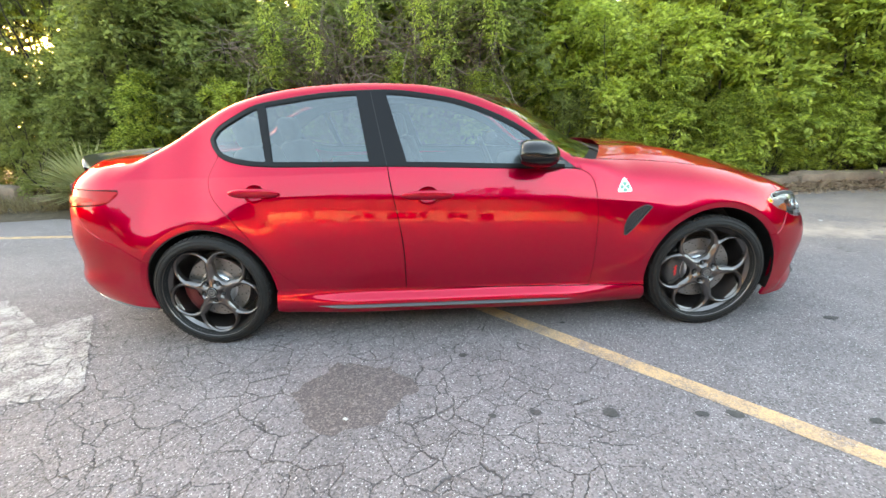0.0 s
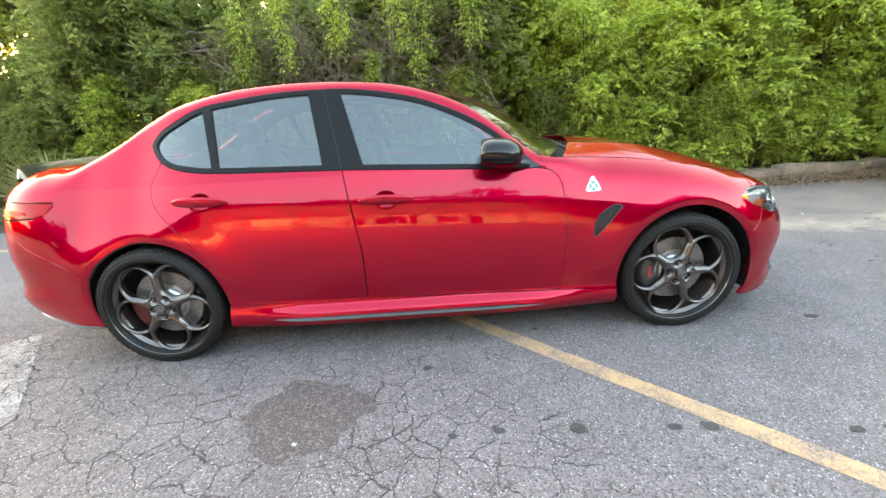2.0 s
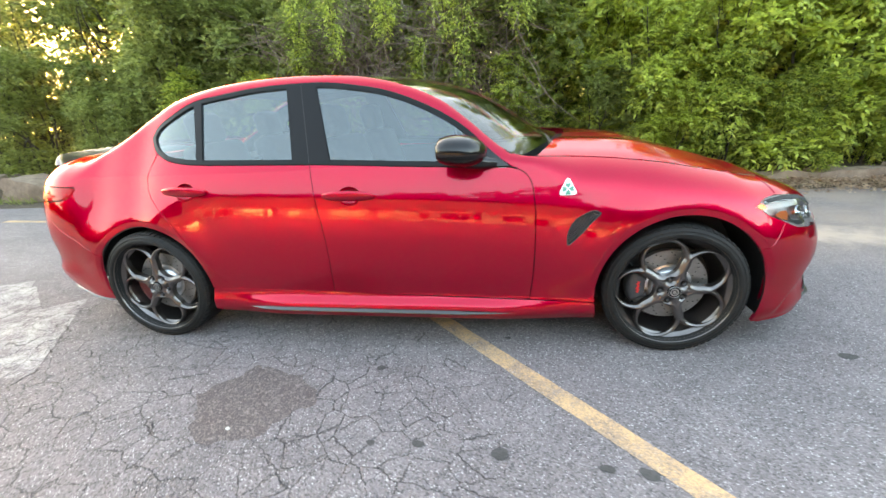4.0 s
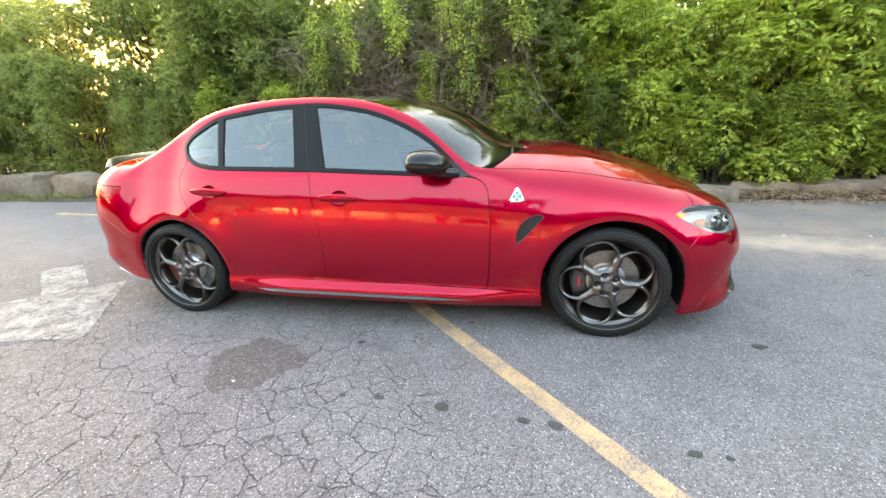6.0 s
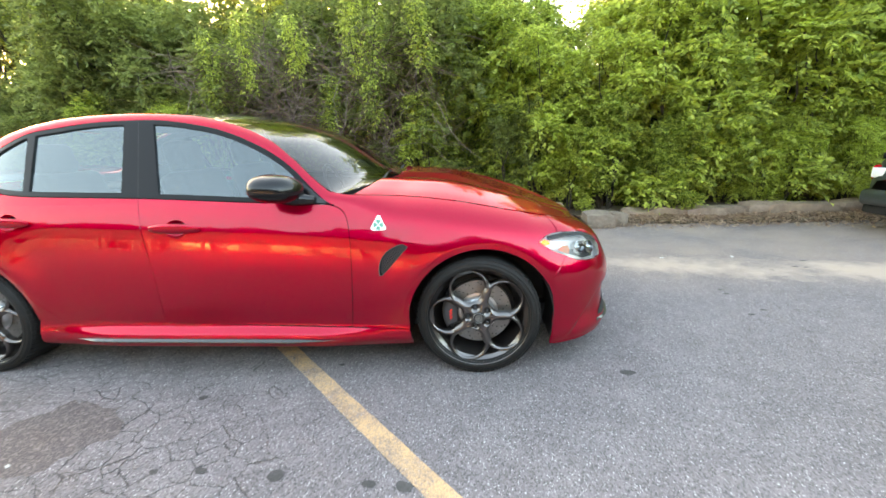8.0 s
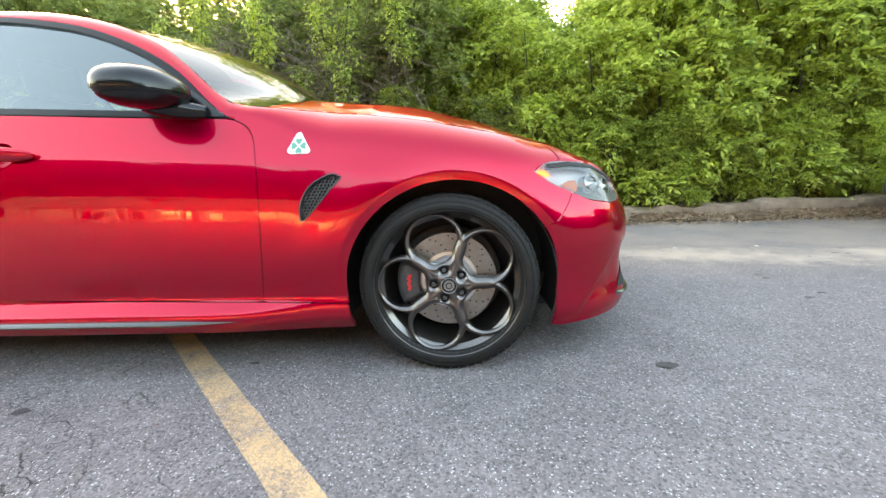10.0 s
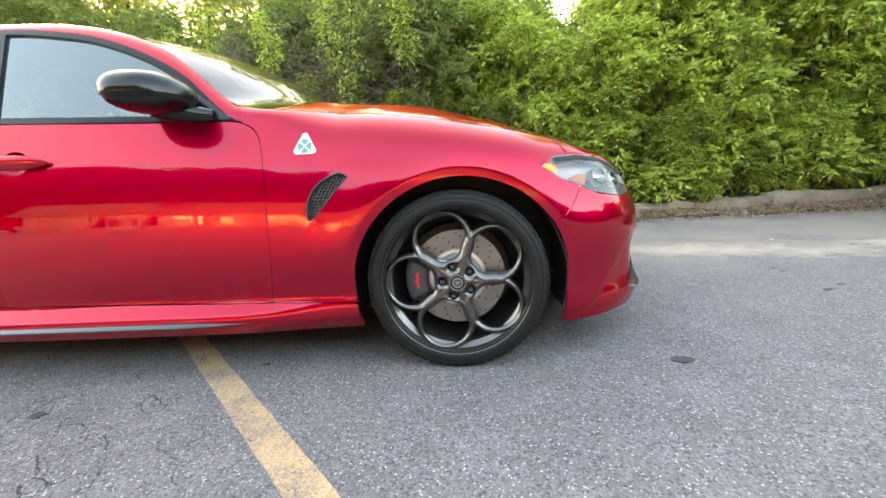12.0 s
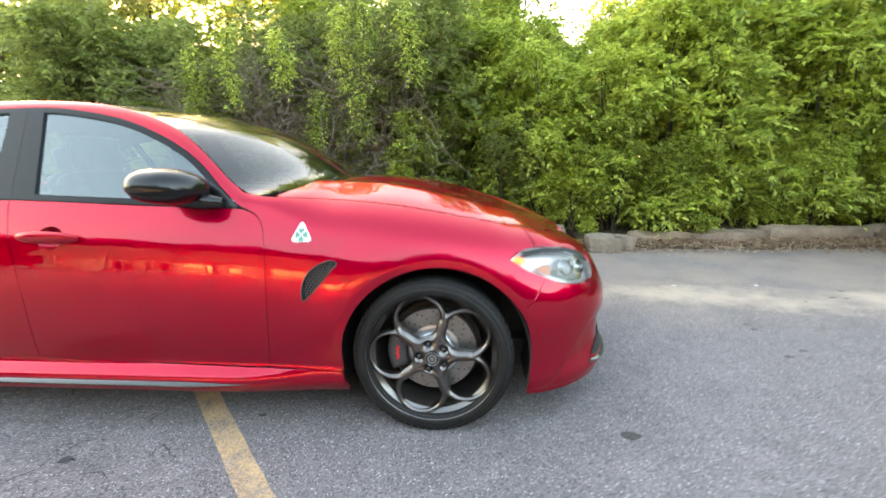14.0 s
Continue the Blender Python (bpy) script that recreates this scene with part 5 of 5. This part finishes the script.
# ---- leaves ----
def leaf_arrays(base, along, normal, length, width):
    """Folded leaves of five points and four triangles each, from arrays."""
    n = len(base)
    across_ = np.cross(along, normal)
    L, Wd = length[:, None], width[:, None]
    p = np.empty((n, 5, 3))
    p[:, 0] = base
    p[:, 1] = base + along * L * .42 + across_ * Wd * .5 + normal * Wd * .12
    p[:, 2] = base + along * L - normal * L * .12
    p[:, 3] = base + along * L * .42 - across_ * Wd * .5 + normal * Wd * .12
    p[:, 4] = base + along * L * .45
    k = (np.arange(n) * 5)[:, None, None]
    f = np.array([(0, 1, 4), (0, 4, 3), (4, 1, 2), (4, 2, 3)])[None] + k
    return p.reshape(-1, 3), f.reshape(-1, 3)


def tri_mesh(name, verts, faces, material):
    me = bpy.data.meshes.new(name)
    me.vertices.add(len(verts))
    me.vertices.foreach_set("co", np.ascontiguousarray(verts, np.float32).ravel())
    me.loops.add(faces.size)
    me.loops.foreach_set("vertex_index", np.ascontiguousarray(faces, np.int32).ravel())
    me.polygons.add(len(faces))
    me.polygons.foreach_set("loop_start", np.arange(0, faces.size, 3, dtype=np.int32))
    me.update(calc_edges=True)
    me.materials.append(material)
    return me


def unit(v):
    return v / np.maximum(np.linalg.norm(v, axis=-1, keepdims=True), 1e-9)


def sprigs(rng, pos, out, leaves=7, size=.075):
    """A compound leaf at each place: leaflets in pairs along an arching stalk."""
    n = len(pos)
    d = unit(out + rng.normal(0, .45, (n, 3)) + (0, 0, .1))
    sidew = unit(np.cross(d, np.tile((0.0, 0, 1), (n, 1)) + rng.normal(0, .25, (n, 3))))
    up = np.cross(sidew, d)
    stalk = rng.uniform(.10, .22, n)
    P, F, off = [], [], 0
    for k in range(leaves):
        t = (k // 2 + 1) / ((leaves + 1) / 2)
        last = k == leaves - 1
        sg = 0 if last else (1 if k % 2 else -1)
        b = pos + d * (stalk * t)[:, None] - np.array([0, 0, 1]) * (stalk * t * t * .5)[:, None]
        al = unit(d * (1.0 if last else .55) + sidew * sg * .9 - np.array([0, 0, .35]) + rng.normal(0, .22, (n, 3)))
        nm = unit(up + rng.normal(0, .35, (n, 3)))
        nm = unit(nm - al * np.sum(nm * al, 1, keepdims=True))
        ln = size * rng.uniform(.7, 1.35, n)
        p, f = leaf_arrays(b, al, nm, ln, ln * rng.uniform(.36, .52, n))
        P.append(p); F.append(f + off)
        off += len(p)
    return np.concatenate(P), np.concatenate(F)


def crown_points(rng, lobes, per, radius):
    """Places on the outer skin of many small lobes, with their outward directions."""
    pos, out = [], []
    for c in lobes:
        v = unit(rng.normal(0, 1, (per, 3)))
        v[:, 2] = np.abs(v[:, 2]) * np.where(rng.rand(per) < .78, 1, -1)
        r = radius * rng.uniform(.6, 1.5) * rng.uniform(.45, 1.05, (per, 1)) * (1, 1, .75)
        pos.append(c + v * r)
        out.append(v)
    return np.concatenate(pos), np.concatenate(out)


def build_shrub(seed, height, spread, n_lobes, per, material, low=.25, leaf=.075, label="", lobe=.34, name="shrub"):
    rng = np.random.RandomState(seed)
    shrub = thing(name, label, name)
    lobes = np.stack([rng.uniform(-1, 1, n_lobes) * spread, rng.uniform(-.7, .7, n_lobes) * spread, low + (height - low) * rng.rand(n_lobes) ** .85], 1)
    lobes[:, :2] *= (1.05 - .45 * np.clip((lobes[:, 2:] - low) / (height - low), 0, 1) ** 2)
    pos, out = crown_points(rng, lobes, per, lobe)
    p, f = sprigs(rng, pos, out, size=leaf)
    put("crown", tri_mesh("crown", p, f, material), None, shrub, "crown of compound leaves")
    bm = bmesh.new()
    for k in range(5):
        a = rng.uniform(0, 6.28)
        base = Vector((.15 * math.cos(a), .15 * math.sin(a), -.1))
        tip = Vector((spread * .7 * math.cos(a), spread * .5 * math.sin(a), height * rng.uniform(.7, .95)))
        pts = [base.lerp(tip, t) + Vector(rng.normal(0, .07, 3)) * (t > 0) for t in np.linspace(0, 1, 7)]
        tube(bm, pts, list(np.linspace(.035, .008, 7)), 6)
    for c in lobes[::2]:
        b = Vector((c[0] * .35, c[1] * .35, max(.1, c[2] - .5)))
        pts = [b.lerp(Vector(c), t) + Vector(rng.normal(0, .04, 3)) for t in np.linspace(0, 1, 5)]
        tube(bm, pts, list(np.linspace(.016, .004, 5)), 5)
    part("trunk", bm, BARK, shrub, "thin branching woody trunk")
    return shrub


FRESH = "dense bright green shrub with compound leaves behind the kerb"
DUSKY = "dark olive green shrub of the bank's hedge"
kinds = [build_shrub(21 + i, 3.1 + .25 * i, .85, 40, 62, LEAF, .30, .098, FRESH) for i in range(4)]
dark_kinds = [build_shrub(41 + i, 3.3 + .25 * i, .95, 36, 52, LEAF_OLIVE, .35, .088, DUSKY) for i in range(3)]
tall_kinds = [build_shrub(61 + i, 5.0 + .4 * i, 1.25, 46, 58, (LEAF, LEAF_OLIVE)[i % 2], 1.6, .085, "taller leafy tree rising behind the hedge", .42, "tree") for i in range(3)]
thin_kind = build_shrub(71, 4.3, 1.2, 40, 20, LEAF_OLIVE, 1.3, .085, "thin olive tree with evening sky showing through", .45, "tree")
rng = np.random.RandomState(77)


def plant(kind, x, y, scale, z=.15):
    m = Matrix.Translation((x, y, z)) @ Matrix.Rotation(rng.uniform(0, 6.28), 4, "Z") @ Matrix.Diagonal((scale, scale, scale, 1))
    ob = copy_thing(kind, m)
    ob["group"] = "hedge"
    return ob


# bright, dense front on the side towards the bonnet
for x in np.arange(2.7, 13.0, .80):
    dip = .83 if 2.2 < x < 4.2 else 1
    plant(kinds[rng.randint(4)], x + rng.uniform(-.2, .2), 4.05 + rng.uniform(-.12, .15), dip * rng.uniform(.80, .98))
for x in np.arange(1.6, 14.0, 1.0):
    dip = .78 if 2.0 < x < 4.6 else 1
    plant(kinds[rng.randint(4)], x + rng.uniform(-.3, .3), 5.0 + rng.uniform(-.2, .2), dip * rng.uniform(.92, 1.12))
for x in np.arange(3.0, 12.0, .55):
    plant(kinds[rng.randint(4)], x + rng.uniform(-.2, .2), 3.62 + rng.uniform(-.1, .1), rng.uniform(.32, .48), .10)
# darker stretch behind the cabin and tail
for x in np.arange(-13.5, 1.6, .95):
    gapz = -3.0 < x < .4
    plant(dark_kinds[rng.randint(3)], x + rng.uniform(-.2, .2), (5.05 if gapz else 4.35) + rng.uniform(-.15, .2), rng.uniform(.80, 1.0) * (.66 if -8.6 < x < -5.9 else .76 if x < -8 else 1))
for x in np.arange(-14.5, 2.0, 1.15):
    if -10.6 < x < -6.7:
        continue
    plant((dark_kinds + kinds)[rng.randint(6)], x + rng.uniform(-.3, .3), 5.6 + rng.uniform(-.2, .3), rng.uniform(.85, 1.08))
for x in np.arange(-7.0, 2.4, 1.1):
    if not -2.7 < x < .5:
        plant((dark_kinds + kinds)[rng.randint(7)], x + rng.uniform(-.2, .2), 3.95, rng.uniform(.42, .62), .12)
for x in np.arange(-13.0, 13.0, 1.5):
    if 3.2 < x < 4.9 or -12.2 < x < -7.2:
        continue
    plant(tall_kinds[rng.randint(3)], x + rng.uniform(-.5, .5), 6.3 + rng.uniform(-.3, .5), rng.uniform(.78, 1.0))
for x in np.arange(-13.0, 14.0, 2.4):
    if 2.2 < x < 5.0 or x < -8.4:
        continue
    plant(tall_kinds[rng.randint(3)], x + rng.uniform(-.7, .7), 8.2 + rng.uniform(-.5, .7), rng.uniform(1.15, 1.5))
for x in np.arange(-14, 14, 1.25):
    plant(dark_kinds[rng.randint(3)], x + rng.uniform(-.3, .3), 7.1 + rng.uniform(-.3, .3), rng.uniform(.55, .7))
for x, y, q in ((-5.6, 4.55, .8), (-5.0, 5.1, 1.0), (-4.9, 4.55, .95), (-5.8, 5.5, .9), (-4.2, 4.9, 1.0), (-3.6, 5.3, 1.05), (-6.3, 4.75, .68), (-7.0, 4.9, .6)):
    plant(dark_kinds[1], x, y, q)
for x, y, q in ((2.35, 5.6, 1.0), (2.2, 4.7, .85), (1.3, 5.3, .9)):
    plant(kinds[2], x, y, q)
for x, y, q in ((-7.7, 5.7, .95), (-8.9, 6.2, 1.0), (-9.8, 7.9, 1.2), (-11.0, 8.3, 1.2), (-8.6, 5.5, 1.0), (-8.2, 6.6, 1.1), (-9.6, 5.3, .9), (-11.0, 5.7, 1.0), (-12.4, 6.2, 1.0), (-13.4, 7.6, 1.2)):
    plant(thin_kind, x, y, q)
for k in (*kinds, *dark_kinds, *tall_kinds, thin_kind):
    k.location.x, k.location.y, k.location.z = 15.0 + 1.3 * (*kinds, *dark_kinds, *tall_kinds, thin_kind).index(k), 4.6, .1
    k["group"] = "hedge"

# tangle of bare twigs in the gap behind the roof
rng = np.random.RandomState(5)
bm = bmesh.new()
for k in range(1400):
    p = Vector((rng.uniform(-3.3, .9), rng.uniform(3.7, 4.8), rng.uniform(.5, 2.8)))
    d = Vector(rng.normal(0, 1, 3)) * Vector((1, .5, .7))
    d.normalize()
    pts, r0, L = [p.copy()], rng.uniform(.003, .010), rng.uniform(.5, 1.3)
    for s in range(6):
        d = (d + Vector(rng.normal(0, .28, 3)) + Vector((0, 0, -.05))).normalized()
        p = p + d * L / 6
        pts.append(p.copy())
    tube(bm, pts, list(np.linspace(r0, r0 * .35, 7)), 4)
tagged(part("bare_twigs", bm, TWIG, None), "tangle of bare grey twigs in the hedge", "branches", kind="stuff")
# trailing vine in front of the twigs
def build_vine(x, y, z0, z1, seed):
    rng = np.random.RandomState(seed)
    vine = thing("vine", "green vine hanging down over the bare twigs", "vine", "vines")
    t = np.linspace(0, 1, 9)
    pts = [(x + .05 * math.sin(5 * q + seed), y + .04 * math.cos(4 * q), z0 + (z1 - z0) * q) for q in t]
    part("stem", tube(bmesh.new(), pts, [.006] * 9, 5), BARK, vine, "thin vine stem")
    n = 150
    q = rng.rand(n)
    pos = np.stack([x + .05 * np.sin(5 * q + seed) + rng.normal(0, .05, n), y + rng.normal(0, .04, n), z0 + (z1 - z0) * q], 1)
    out = unit(rng.normal(0, 1, (n, 3)) * (1, .5, .2) + (0, -.6, -.5))
    p, f = sprigs(rng, pos, out, 5, .06)
    put("leaves", tri_mesh("leaves", p, f, LEAF), None, vine, "hanging leaves")


build_vine(.05, 3.35, 3.3, 1.55, 1)
build_vine(-.25, 3.45, 3.4, 2.2, 2)
build_vine(-1.9, 3.5, 3.2, 2.1, 3)
build_vine(.7, 3.4, 3.3, 2.3, 4)
build_vine(-1.2, 3.6, 3.1, 2.35, 5)
build_vine(-2.6, 3.7, 3.0, 1.9, 6)
build_vine(-.75, 3.75, 2.3, 1.5, 7)

# yucca by the car's tail
yucca = thing("yucca", "spiky grey-green yucca with long narrow blades", "plant", at=(-5.75, 3.45, .25))
rng = np.random.RandomState(9)
n = 520
a, e = rng.uniform(0, 6.28, n), rng.uniform(.05, 1.35, n)
al = np.stack([np.cos(a) * np.cos(e), np.sin(a) * np.cos(e), np.sin(e)], 1)
nm = unit(np.cross(np.cross(al, np.tile((0., 0, 1), (n, 1))), al))
L = rng.uniform(.6, .95, n)
p, f = leaf_arrays(al * .05, al, nm, L, np.full(n, .050))
put("foliage", tri_mesh("foliage", p, f, YUCCA), None, yucca, "narrow pointed blades")["kind"] = "stuff"
part("base", rough_block(.22, .22, .25, 3, 2, .03), BARK, yucca, "short fibrous trunk")

# dry grass, weeds and fallen leaves along the bank's edge
def tufts(name, xs, ys, z, count, length, material, label, seed, category="grass"):
    rng = np.random.RandomState(seed)
    base = np.stack([rng.uniform(*xs, count), rng.uniform(*ys, count), np.full(count, z)], 1)
    al = unit(rng.normal(0, .55, (count, 3)) * (1, 1, 0) + (0, 0, 1))
    nm = unit(np.cross(al, unit(rng.normal(0, 1, (count, 3)))))
    L = rng.uniform(.5, 1.2, count) * length
    p, f = leaf_arrays(base, al, nm, L, np.full(count, .012))
    tagged(put(name, tri_mesh(name, p, f, material), None), label, category, kind="stuff")


tufts("dry_grass", (-8.6, -4.2), (3.15, 4.0), .05, 3200, .30, DRY, "dry straw-coloured grass along the bank", 1)
tufts("green_weeds", (-11.5, -7.8), (3.0, 3.5), .0, 1200, .20, LEAF_OLIVE, "low green weeds in front of the boulders", 2)
rng = np.random.RandomState(31)
n = 12000
base = np.stack([rng.uniform(1.5, 10.5, n), 3.10 - np.abs(rng.normal(0, .21, n)), np.zeros(n)], 1)
base[:, 2] = .010 + np.clip(base[:, 1] - 2.75, 0, .4) * .20 + rng.uniform(0, .035, n)
al = unit(rng.normal(0, 1, (n, 3)) * (1, 1, .25))
nm = unit(rng.normal(0, .4, (n, 3)) + (0, 0, 1))
nm = unit(nm - al * np.sum(nm * al, 1, keepdims=True))
L = rng.uniform(.02, .065, n)
p, f = leaf_arrays(base, al, nm, L, L * .45)
tagged(put("leaf_litter", tri_mesh("leaf_litter", p, f, LITTER), None), "brown fallen leaves strewn along the kerb", "litter", kind="stuff")
for i, (x, y, r) in enumerate([(4.62, 1.09, .035), (4.41, .91, .03), (4.49, .89, .025), (4.14, .82, .02), (3.40, .33, .025), (3.39, .24, .03), (3.46, -.07, .03), (3.33, -.15, .03)]):
    marking("oil_spot", [(x + r * .9 * math.cos(a), y + r * .45 * math.sin(a)) for a in np.linspace(0, 2 * math.pi, 9)[:-1]], SPOT, "small dark oil spot on the asphalt", .0034, .012, i + 20)
for i, (x, y, L, a) in enumerate([(5.3, 2.95, .42, .1), (6.2, 3.0, .30, -.15), (4.2, 2.98, .25, .4)]):
    bm = bmesh.new()
    d = Vector((math.cos(a), math.sin(a), 0))
    tube(bm, [Vector((x, y, .03)) - d * L / 2, Vector((x, y, .035)), Vector((x, y, .03)) + d * L / 2], [.012, .014, .008], 6)
    tagged(part("fallen_stick", bm, mat("pale_dry_wood", (.48, .38, .26), .8) if i == 0 else bpy.data.materials["pale_dry_wood"], None), "pale dry stick lying by the kerb", "stick", "sticks")

# ---- the parked car at the far end of the kerb ----
def build_parked(x0, y0):
    other = thing("parked_car", "grey-blue hatchback parked by the kerb, tail towards the sedan", "car", at=(x0, y0, 0))
    # body as lofted sections along its length
    rows = []
    for x, top, wid, low in ((0, .62, .74, .34), (.03, .80, .80, .26), (.12, .92, .84, .22), (.45, .98, .86, .20), (1.2, .98, .88, .20), (2.4, .96, .88, .20), (3.3, .86, .86, .20), (3.95, .74, .80, .24), (4.1, .55, .70, .34)):
        rows.append([(x, sy * wid * k, low + (top - low) * h) for sy, k, h in ((-1, .0, 0), (-1, .92, 0), (-1, 1, .25), (-1, 1, .6), (-1, .94, .92), (-1, .80, 1), (-1, 0, 1.02), (1, .80, 1), (1, .94, .92), (1, 1, .6), (1, 1, .25), (1, .92, 0), (1, .0, 0))])
    sheet("body", rows, GREY_CAR, other, "grey-blue metallic body")
    rows = []
    for x, top, wid in ((.10, .92, .78), (.35, 1.30, .62), (.8, 1.44, .58), (1.9, 1.44, .58), (2.4, 1.25, .62), (2.95, .93, .78)):
        rows.append([(x, sy * w, z) for sy, w, z in ((-1, .80, .92), (-1, wid + .02, top - .06), (-1, wid * .8, top), (0, 0, top + .02), (1, wid * .8, top), (1, wid + .02, top - .06), (1, .80, .92))])
    sheet("cabin", rows, GLOSS_BLACK, other, "dark glazed cabin")
    for s in (-1, 1):
        part("tail_lamp", box(.03, .16, *sorted((s * .66, s * .83)), .60, .79, .03, 3), TAIL_RED, other, "red tail lamp")
        part("reversing_lamp", box(.01, .06, *sorted((s * .64, s * .81)), .63, .76, .015, 2), WHITE_BADGE, other, "white lamp glass")
    part("bumper", box(-.10, .18, -.80, .80, .30, .50, .06, 3), GREY_CAR, other, "grey-blue bumper")
    part("bumper_foot", box(-.05, .2, -.76, .76, .20, .31, .03, 2), MATT_BLACK, other, "black lower bumper")
    for x in (.75, 3.3):
        for s in (-1, 1):
            bm = lathe([(.17, -.09), (.28, -.10), (.305, -.07), (.305, .07), (.28, .10), (.17, .09)], 40)
            bm.transform(Matrix.Translation((x, s * .78, .305)))
            w = part("wheel", bm, RUBBER, other, "black tyre")
            bm = lathe([(.0, -.085), (.16, -.08), (.185, -.09), (.185, .08), (.0, .08)], 32, "y", False)
            bm.transform(Matrix.Translation((x, s * .78, .305)))
            part("hub", bm, BARREL, w, "grey hub")
    return other


build_parked(6.43, 1.78)

# ---- the low shops across the car park, behind the camera ----
# unseen trees, added for the dark band mirrored in the car's side
far_kind = build_shrub(90, 5.4, 1.3, 60, 70, FAR_LEAF_SHADED, .8, .16, "tall dark tree behind the shops across the car park", .5, "tree")
far_kind.matrix_basis = Matrix.Translation((-52, -41, 0)) @ Matrix.Diagonal((2.4, 2.4, 1.5, 1))
far_kind["group"] = "trees behind the shops"
for x in np.arange(-46, 47, 4.4):
    m = Matrix.Translation((x + rng.uniform(-1, 1), -41 + rng.uniform(-1.5, 1.5), 0)) @ Matrix.Rotation(rng.uniform(0, 6.28), 4, "Z") @ Matrix.Diagonal((2.4, 2.4, rng.uniform(2.0, 2.3), 1))
    ob = copy_thing(far_kind, m)
    tagged(ob, "tall dark tree behind the shops across the car park", "tree", "trees behind the shops")
for x in np.arange(15, 50, 3.6):
    ob = copy_thing(far_kind, Matrix.Translation((x, -27 + rng.uniform(-1.5, 1.5), 0)) @ Matrix.Rotation(rng.uniform(0, 6.28), 4, "Z") @ Matrix.Diagonal((1.8, 1.8, rng.uniform(.9, 1.2), 1)))
    tagged(ob, "tall dark tree behind the shops across the car park", "tree", "trees behind the shops")
# more unseen trees at both ends, added to darken nose and tail reflections
for x, y in [(-50, v) for v in range(-38, 2, 4)] + [(46, v) for v in range(-22, 3, 4)]:
    ob = copy_thing(far_kind, Matrix.Translation((x + rng.uniform(-1.5, 1.5), y, 0)) @ Matrix.Rotation(rng.uniform(0, 6.28), 4, "Z") @ Matrix.Diagonal((2.0, 2.0, rng.uniform(1.5, 1.9) * (1 if y < -26 else .4 if x < 0 else .7), 1)))
    tagged(ob, "tall dark tree at the end of the car park", "tree", "trees at the car park's ends")
shops = thing("shop_building", "long low plastered shop building with dark roof", "building", at=(0, -30, 0))
part("wall", box(-34, 13, -6, 0, 0, 3.3), WALL, shops, "warm plastered wall")
bm = box(-34.6, 13.6, -6.4, .9, 3.3, 6.2)
for v in bm.verts:
    if v.co.z > 4:
        v.co.y = -3 + (v.co.y + 3) * .45
part("roof", bm, ROOF, shops, "dark sloping shingle roof", smooth=False)
rng = np.random.RandomState(8)
x = -32.0
while x < 9.5:
    w = rng.uniform(1.6, 3.4)
    if rng.rand() < .55:
        win = part("window", box(x, x + w, -.02, .04, .7, 2.5), WINDOW, shops, "dark shop window", smooth=False)
        for q in (x, x + w / 2, x + w):
            part("window_frame", box(q - .05, q + .05, .03, .08, .65, 2.55), FRAME, win, "brown window frame", smooth=False)
    elif rng.rand() < .5:
        part("door", box(x, x + 1.0, -.02, .05, 0, 2.1), WINDOW, shops, "dark glazed door", smooth=False)
    x += w + rng.uniform(.5, 1.6)
x = -32.0
while x < 13:
    part("post", box(x - .12, x + .12, .55, .79, 0, 3.3), FRAME, shops, "brown canopy post", smooth=False)
    x += 4.3
